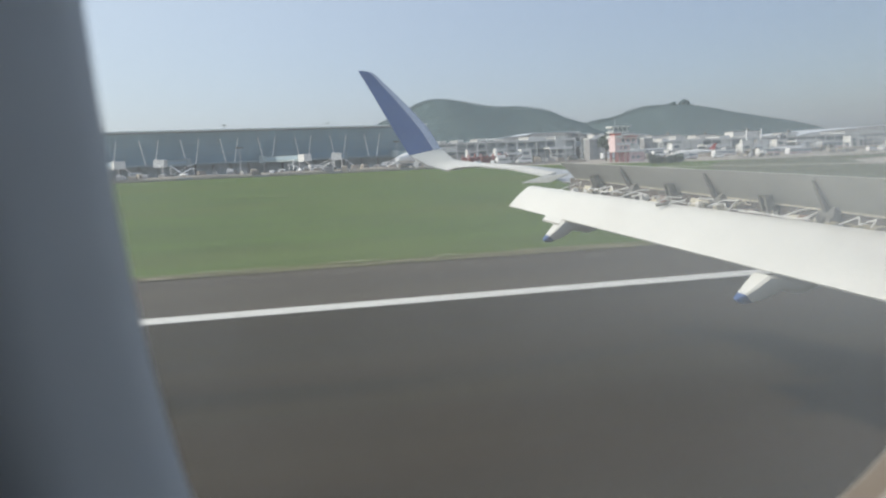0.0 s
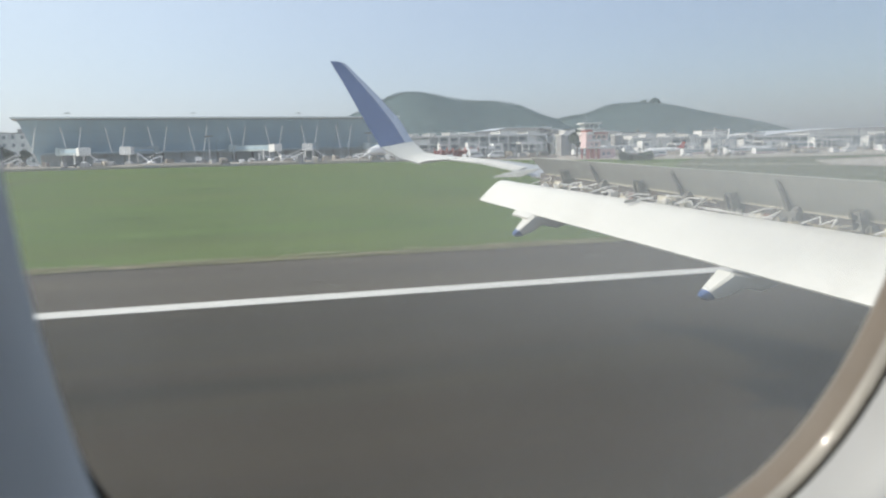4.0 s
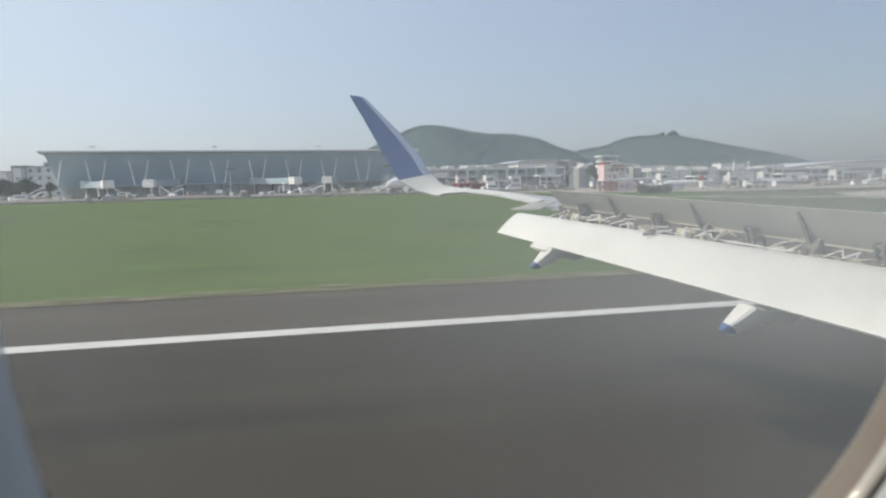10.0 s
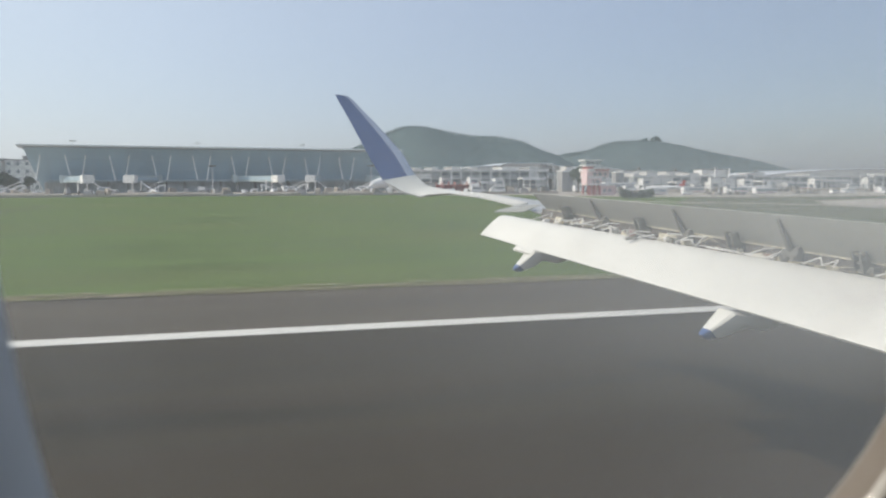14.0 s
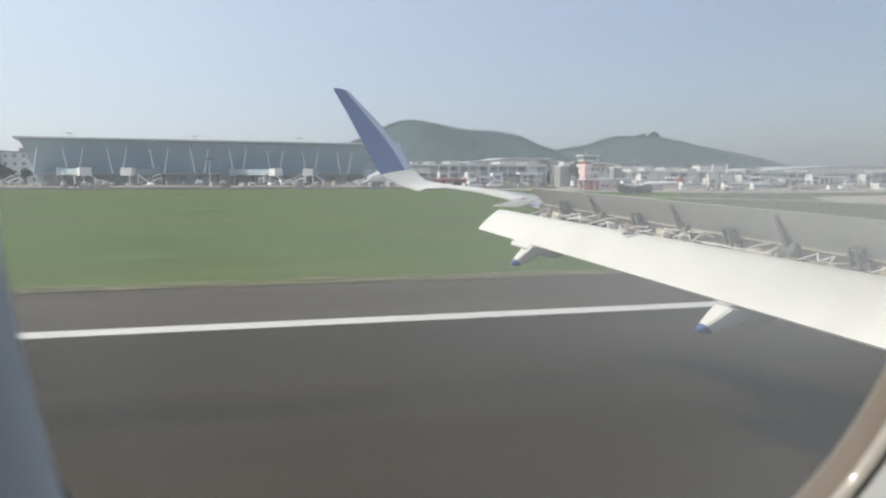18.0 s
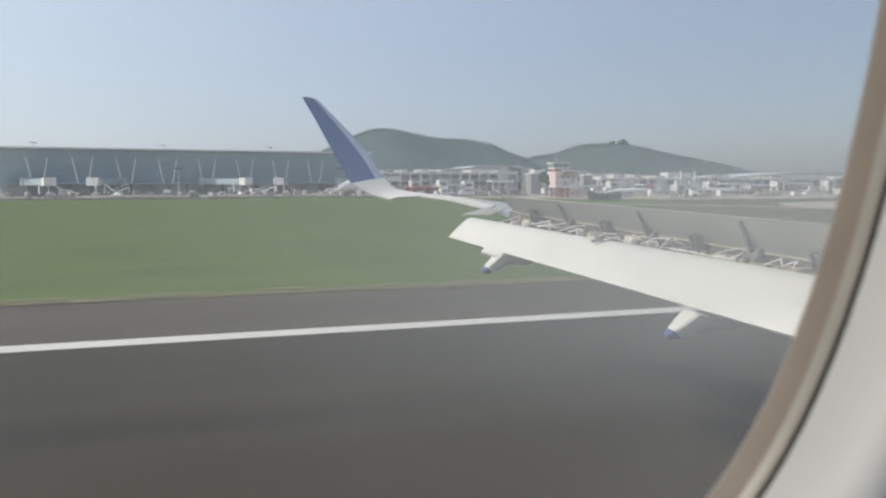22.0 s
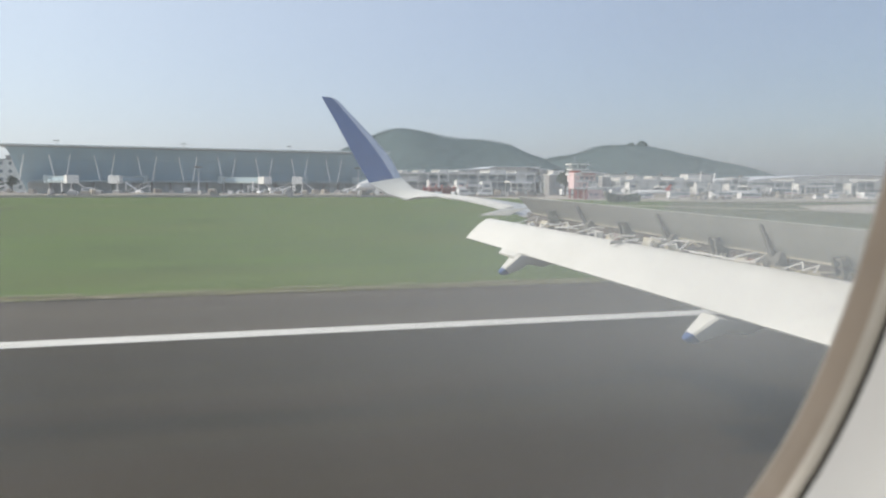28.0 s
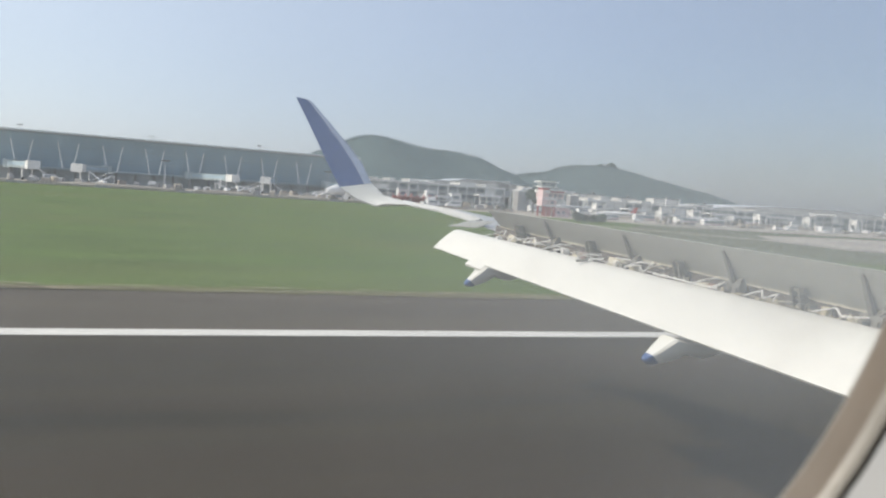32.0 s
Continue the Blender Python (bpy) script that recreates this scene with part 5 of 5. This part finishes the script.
def pavilion(x0, x1, y, deep, h):
    t = thing("gate_pavilion", "white flat-roofed gate pavilion on slim posts", "pavilion", "white gate pavilions")
    part("roof", boxes((x0 - 0.4, x1 + 0.4, y - 0.5, y + deep, h - 0.4, h)), BUILDING_WHITE, t)
    part("fascia", boxes((x0 - 0.5, x1 + 0.5, y - 0.62, y - 0.5, h - 0.7, h + 0.15)), WHITE_PAINT, t)
    part("rear_wall", boxes((x0, x1, y + deep - 0.4, y + deep - 0.1, 0, h - 0.4)), GLASS_DARK, t, "dark glazed rear wall")
    n = max(2, int((x1 - x0) / 1.8))
    for i in range(n + 1):
        q = x0 + (x1 - x0 - 0.3) * i / n
        part("post", boxes((q, q + 0.3, y - 0.1, y + 0.2, 0, h - 0.4)), BUILDING_WHITE, t)
    part("rail", boxes((x0, x1, y - 0.05, y + 0.05, 0.9, 1.05)), WHITE_PAINT, t)
    part("mid_band", boxes((x0, x1, y - 0.2, y + 0.1, h * 0.5, h * 0.5 + 0.3)), BUILDING_WHITE, t)
    return t


for x0, x1, y, h in ((83, 90, 226, 4.7), (68, 72, 224, 3.6), (132, 139, 214, 3.4), (168, 177, 218, 3.6), (196, 206, 222, 3.8)):
    pavilion(x0, x1, y, 5, h)


def lift_tower(x, y, w, h):
    t = thing("lift_tower", "plain grey rendered lift tower between the deck buildings", "tower", "grey lift towers")
    part("shaft", boxes((x, x + w, y, y + w, 0, h)), BUILDING_GREY, t)
    part("cap", boxes((x - 0.2, x + w + 0.2, y - 0.2, y + w + 0.2, h, h + 0.35)), BUILDING_WHITE, t)
    for k in range(int(h / 2.5)):
        part("slit_window", boxes((x + w * 0.4, x + w * 0.6, y - 0.05, y + 0.1, 1.0 + 2.5 * k, 2.2 + 2.5 * k)), GLASS_DARK, t)
    return t


for x, y, w, h in ((103.5, 262, 4.6, 10.0), (98.5, 230, 4.0, 6.8), (121.5, 236, 3.2, 6.4), (172.5, 234, 3.6, 5.8)):
    lift_tower(x, y, w, h)


# ---- the old red and white tower building ----
def old_tower(x, y):
    t = thing("old_control_tower", "old pink and white control tower on red columns", "tower")
    part("lower_block", boxes((x + 1.0, x + 3.7, y, y + 5, 2.9, 5.0)), BUILDING_PINK, t, "pink lower storey")
    part("middle_block", boxes((x + 1.1, x + 5.4, y + 0.3, y + 6, 5.0, 7.0)), BUILDING_PINK, t, "pink middle storey")
    part("balcony", boxes((x + 0.7, x + 5.7, y - 0.6, y + 6.2, 6.55, 7.3)), BUILDING_WHITE, t, "white balcony parapet")
    part("floor_band", boxes((x + 0.8, x + 4.0, y - 0.3, y + 5.2, 4.7, 5.2)), BUILDING_WHITE, t)
    part("floor_band", boxes((x + 0.8, x + 3.9, y - 0.2, y + 5.1, 2.75, 3.15)), BUILDING_WHITE, t)
    part("parapet_panel", boxes((x + 1.9, x + 5.2, y - 0.68, y - 0.6, 6.7, 7.1)), BRICK_RED, t, "faded red parapet panel")
    part("stem", boxes((x + 0.4, x + 1.7, y - 0.1, y + 3, 2.9, 8.1)), BUILDING_PINK, t, "pink stair shaft")
    for z in (7.3,):
        part("stem_band", boxes((x + 0.34, x + 1.76, y - 0.16, y + 3.06, z, z + 0.45)), RED_PAINT, t, "red painted band")
    part("cabin_floor", boxes((x - 0.2, x + 3.5, y - 0.4, y + 3.4, 8.0, 8.35)), BUILDING_WHITE, t)
    part("cabin", boxes((x + 0.1, x + 3.2, y - 0.1, y + 3.1, 8.35, 9.35)), GLASS_DARK, t, "glazed cabin")
    part("cabin_roof", boxes((x - 0.4, x + 3.7, y - 0.6, y + 3.6, 9.35, 9.75)), BUILDING_WHITE, t)
    for i in range(4):
        part("cabin_post", boxes((x + 0.05 + i * 1.0, x + 0.2 + i * 1.0, y - 0.16, y - 0.08, 8.35, 9.35)), BUILDING_WHITE, t)
    for i in range(3):
        for d in (0.2, 4.4):
            part("column", boxes((x + 1.05 + i * 1.1, x + 1.4 + i * 1.1, y + d, y + d + 0.4, 0, 2.9)), BRICK_RED, t, "red column")
    part("annex", boxes((x + 4.0, x + 7.4, y + 1, y + 6, 0, 2.6)), BUILDING_PINK, t)
    part("annex_roof", boxes((x + 3.8, x + 7.7, y + 0.7, y + 6.2, 2.6, 3.2)), BUILDING_WHITE, t)
    for z, x0, n, d in ((3.5, 1.35, 2, 0.0), (5.45, 2.0, 3, 0.3), (0.9, 4.5, 2, 1.0)):
        for i in range(n):
            win = part("window", boxes((x + x0 + i * 1.15, x + x0 + 0.6 + i * 1.15, y + d - 0.05, y + d + 0.1, z, z + 0.8)), GLASS_DARK, t)
            part("sill", boxes((x + x0 - 0.08 + i * 1.15, x + x0 + 0.68 + i * 1.15, y + d - 0.14, y + d, z - 0.1, z)), BUILDING_WHITE, win)
    part("mast", made(rod, (x + 1.0, y + 1.6, 9.7), (x + 1.0, y + 1.6, 11.6), 0.04), BARE_METAL, t)
    return t


old_tower(82.6, 178).matrix_basis = Matrix.Translation((82.2, 178, 0)) @ Matrix.Diagonal((1.28, 1.0, 0.97, 1.0)) @ Matrix.Translation((-82.2, -178, 0))


def white_pole(x, y, h):
    t = thing("white_pole", "tall white pole on a white base behind the apron", "pole", "white poles behind the apron")
    part("pole", made(rod, (x, y, 0), (x, y, h), 0.32, 0.22, 10), WHITE_PAINT, t)
    part("base", boxes((x - 2.2, x + 2.2, y - 0.8, y + 0.8, 0, h * 0.56)), BUILDING_WHITE, t, "white plinth block")
    part("cap", made(rod, (x, y, h), (x, y, h + 0.3), 0.3, 0.1, 10), BARE_METAL, t)


white_pole(158, 231, 8.0)
white_pole(163.8, 231, 8.0)


def light_mast(h):
    t = thing("light_mast", "slender grey apron light mast", "light mast", "apron light masts")
    part("pole", made(rod, (0, 0, 0), (0, 0, h), 0.22, 0.10), BARE_METAL, t)
    part("head", boxes((-1.3, 1.3, -0.2, 0.2, h, h + 0.4)), DARK_METAL, t)
    return t


mast = light_mast(8.5)
mast.matrix_basis = pose(34, 236, 0)
for x, y in ((105, 240), (-16, 244), (250, 232)):
    copy_thing(mast, pose(x, y, 0))


def hut(x, y, w, d, h, mat, name="house", label="small flat-roofed white house beyond the apron"):
    t = thing(name, label, "house")
    part("wall", boxes((x, x + w, y, y + d, 0, h)), mat, t)
    part("roof", boxes((x - 0.3, x + w + 0.3, y - 0.3, y + d + 0.3, h, h + 0.3)), BUILDING_GREY, t)
    n = max(1, int(w / 3))
    for k in range(max(1, int(h / 3))):
        for i in range(n):
            q = x + 0.8 + i * (w - 1) / n
            win = part("window", boxes((q, q + 1.1, y - 0.05, y + 0.1, 1.0 + k * 3, 2.2 + k * 3)), GLASS_DARK, t)
            part("sill", boxes((q - 0.1, q + 1.2, y - 0.14, y, 0.9 + k * 3, 1.0 + k * 3)), BUILDING_WHITE, win)
    part("door", boxes((x + w - 1.4, x + w - 0.5, y - 0.06, y + 0.1, 0.0, 2.05)), DARK_METAL, t)
    if w > 8:
        part("roof_tank", made(rod, (x + w * 0.7, y + d / 2, h + 0.3), (x + w * 0.7, y + d / 2, h + 1.5), 0.7, 0.7, 10), DARK_METAL, t)
    return t


for x, y, w, h in ((158, 300, 14, 8), (182, 304, 10, 7.5), (205, 310, 14, 8.5), (228, 306, 9, 7)):
    hut(x, y, w, 7, h, BUILDING_WHITE)

for x, y, w, h, m in ((-150, 330, 14, 12, BUILDING_GREY), (-132, 324, 24, 10.5, BUILDING_WHITE), (-104, 318, 6, 12.5, BUILDING_GREY), (-99.5, 306, 2.6, 11.6, BUILDING_WHITE), (-96, 310, 20, 12.0, BUILDING_WHITE), (-92, 318, 10, 13.6, BUILDING_GREY)):
    hut(x, y, w, 9, h, m, "apartment_block", "flat-roofed apartment block half hidden by trees")

for x0, x1, y in ((-40, -12, 207), (-6, 9, 206.5), (18, 30, 207.5), (-74, -52, 208), (40, 46, 206), (110, 150, 200), (168, 200, 203)):
    bank = thing("earth_bank", "low pale earth bank beside the apron", "bank", "earth banks by the apron")
    rows = []
    for i in range(9):
        x = x0 + (x1 - x0) * i / 8
        h = 1.15 * math.sin(math.pi * (0.08 + 0.84 * i / 8)) ** 0.4 + 0.12 * noise.noise((x * 0.3, y, 0))
        rows.append([(x, y - 1.2, -0.1), (x, y - 0.4, h), (x, y + 0.5, h), (x, y + 1.4, -0.1)])
    part("bank_body", made(loft, rows), CONCRETE, bank, "", True)

# the second glass terminal further along the apron, with its canopy masts
terminal(430, 610, 300, 17.0, 12)
for x, y, a in ((450, 268, 12), (500, 270, 170), (548, 268, 8)):
    copy_thing(bridge, pose(x, y + 30, 0, 0, 0, a - 90 if a > 90 else a))
far_jet = parked_aircraft(RED_PAINT, "white airliner with a red tail parked beyond the second terminal")
far_jet.matrix_basis = pose(640, 290, 0, 0, 0, 172)
for x, y in ((408, 262), (425, 268), (590, 262)):
    white_pole(x, y, 13.0)

# low kerb wall and barrier blocks between grass and apron
wall = thing("boundary_wall", "low pale concrete wall along the apron edge", "wall")
for i in range(64):
    x = -150 + i * 4.0
    if 84 < x < 100:
        continue
    part("wall_panel", boxes((x, x + 3.9, 203.6, 203.9, 0, 0.55 + 0.1 * (i % 3 == 0))), (CONCRETE, BUILDING_GREY)[i % 5 == 0], wall)


# ---- the far end of the field, passed earlier on the roll ----
def control_tower(x, y):
    t = thing("control_tower", "tall control tower with a red and white checked shaft", "control tower")
    part("shaft", made(rod, (x, y, 0), (x, y, 21), 2.9, 2.9, 16), WHITE_PAINT, t)
    for k in range(14):
        for i in range(8):
            if (i + k) % 2:
                continue
            ring = []
            for rr in (2.86, 2.98):
                ring.append([(x + rr * math.cos(a), y + rr * math.sin(a), z) for a, z in ((i * math.pi / 4, k * 1.5), ((i + 1) * math.pi / 4, k * 1.5), ((i + 1) * math.pi / 4, k * 1.5 + 1.5), (i * math.pi / 4, k * 1.5 + 1.5))])
            part("check_panel", made(loft, ring), RED_PAINT, t)
    part("gallery", made(rod, (x, y, 21), (x, y, 23.5), 3.2, 6.2, 16), WHITE_PAINT, t)
    part("gallery_band", made(rod, (x, y, 23.5), (x, y, 25.0), 6.3, 6.3, 16), BUILDING_PINK, t)
    part("cabin", made(rod, (x, y, 25.0), (x, y, 27.6), 4.6, 5.4, 12), GLASS_DARK, t)
    part("cabin_roof", made(rod, (x, y, 27.6), (x, y, 28.4), 5.8, 5.4, 12), WHITE_PAINT, t)
    part("aerial", made(rod, (x, y, 28.4), (x, y, 32), 0.08), BARE_METAL, t)
    return t


control_tower(-330, 240)


def block(x, y, w, d, h, mat, label, floors):
    t = thing("office_block", label, "building")
    part("wall", boxes((x, x + w, y, y + d, 0, h)), mat, t)
    part("parapet", boxes((x - 0.3, x + w + 0.3, y - 0.3, y + d + 0.3, h, h + 0.8)), mat, t)
    n = int(w / 4)
    for k in range(floors):
        for i in range(n):
            q = x + 1 + i * w / n
            part("window", boxes((q, q + 1.8, y - 0.06, y + 0.1, 1.2 + k * h / floors, 2.8 + k * h / floors)), GLASS_DARK, t)
    return t


block(-370, 236, 26, 18, 12, BUILDING_PINK, "pink office block beside the control tower", 3)
block(-318, 238, 40, 20, 11.5, BUILDING_PINK, "long pink and brown office block by the tower", 3)
masts = block(-262, 226, 58, 24, 12.5, BUILDING_GREY, "grey office block with many thin roof masts", 4)
part("roof_house", boxes((-242, -222, 232, 246, 13.3, 16.5)), BUILDING_GREY, masts)
for i in range(16):
    q = -258 + i * 3.4
    part("roof_mast", made(rod, (q, 230 + (i % 3) * 2, 13.3), (q, 230 + (i % 3) * 2, 21 + (i * 7 % 5)), 0.09), DARK_METAL, masts)


def tank(x, y, rr, h, mat, label):
    t = thing("storage_tank", label, "tank", "storage tanks")
    part("shell", made(rod, (x, y, 0), (x, y, h), rr, rr, 24), mat, t, "", True)
    part("tank_roof", made(rod, (x, y, h), (x, y, h + 0.8), rr, 0.4, 24), mat, t, "", True)
    part("rim_band", made(rod, (x, y, h - 0.25), (x, y, h + 0.05), rr + 0.12, rr + 0.12, 24), BUILDING_GREY, t)
    bm = bmesh.new()
    rod(bm, (x - rr - 0.2, y - 1, 0), (x - rr - 0.2, y - 1, h + 0.6), 0.06)
    rod(bm, (x - rr - 0.2, y - 1.5, 0), (x - rr - 0.2, y - 1.5, h + 0.6), 0.06)
    part("ladder", bm, BARE_METAL, t)
    return t


for i in range(7):
    tank(-196 + i * 13.5, 236, 4.0, 8.0, WHITE_PAINT, "white cylindrical fuel tank in a row")
tank(-124, 276, 6.0, 8.5, BLUE_SHEET, "blue cylindrical water tank among bushes")
hangar = thing("hangar", "grey sheet-metal hangar with a pitched end wall", "hangar")
part("wall", boxes((-205, -150, 262, 292, 0, 10)), BUILDING_GREY, hangar)
part("roof", made(loft, [[(-207, y, z) for y, z in ((260, 10), (277, 14), (294, 10), (294, 9.6), (260, 9.6))], [(-148, y, z) for y, z in ((260, 10), (277, 14), (294, 10), (294, 9.6), (260, 9.6))]]), ROOF_SHEET, hangar)
part("door", boxes((-190, -165, 261.8, 262.1, 0, 8)), MULLION, hangar)
shed = thing("maintenance_shed", "low blue-roofed shed by the runway end", "shed")
part("wall", boxes((-650, -600, 210, 228, 0, 5)), BUILDING_GREY, shed)
part("roof", boxes((-652, -598, 208, 230, 5, 5.4)), BLUE_SHEET, shed)
for x, y, w, h, m in ((-566, 205, 12, 4.5, BUILDING_WHITE), (-500, 232, 10, 7, BUILDING_WHITE), (-478, 236, 9, 6, BUILDING_PINK), (-440, 228, 14, 5, BUILDING_WHITE), (-416, 234, 10, 6.5, BUILDING_WHITE)):
    hut(x, y, w, 8, h, m, "house", "small rendered house behind the airfield trees")
orange = thing("tiled_house", "low house with an orange tiled roof among trees", "house")
part("wall", boxes((-205, -190, 246, 254, 0, 3)), BUILDING_WHITE, orange)
part("roof", made(loft, [[(-206, y, z) for y, z in ((245, 3), (250, 5), (255, 3))], [(-189, y, z) for y, z in ((245, 3), (250, 5), (255, 3))]]), TILE_ORANGE, orange)
for i, x in enumerate((-552, -530, -528)):
    sign = thing("runway_marker", "small white marker board standing in the grass", "marker", "marker boards in the grass")
    part("board", boxes((x, x + 1.8, 66 - i * 12, 66.15 - i * 12, 0.3, 0.9)), WHITE_PAINT, sign)
    part("post", boxes((x + 0.8, x + 1.0, 66.02 - i * 12, 66.12 - i * 12, -0.1, 0.3)), BARE_METAL, sign)
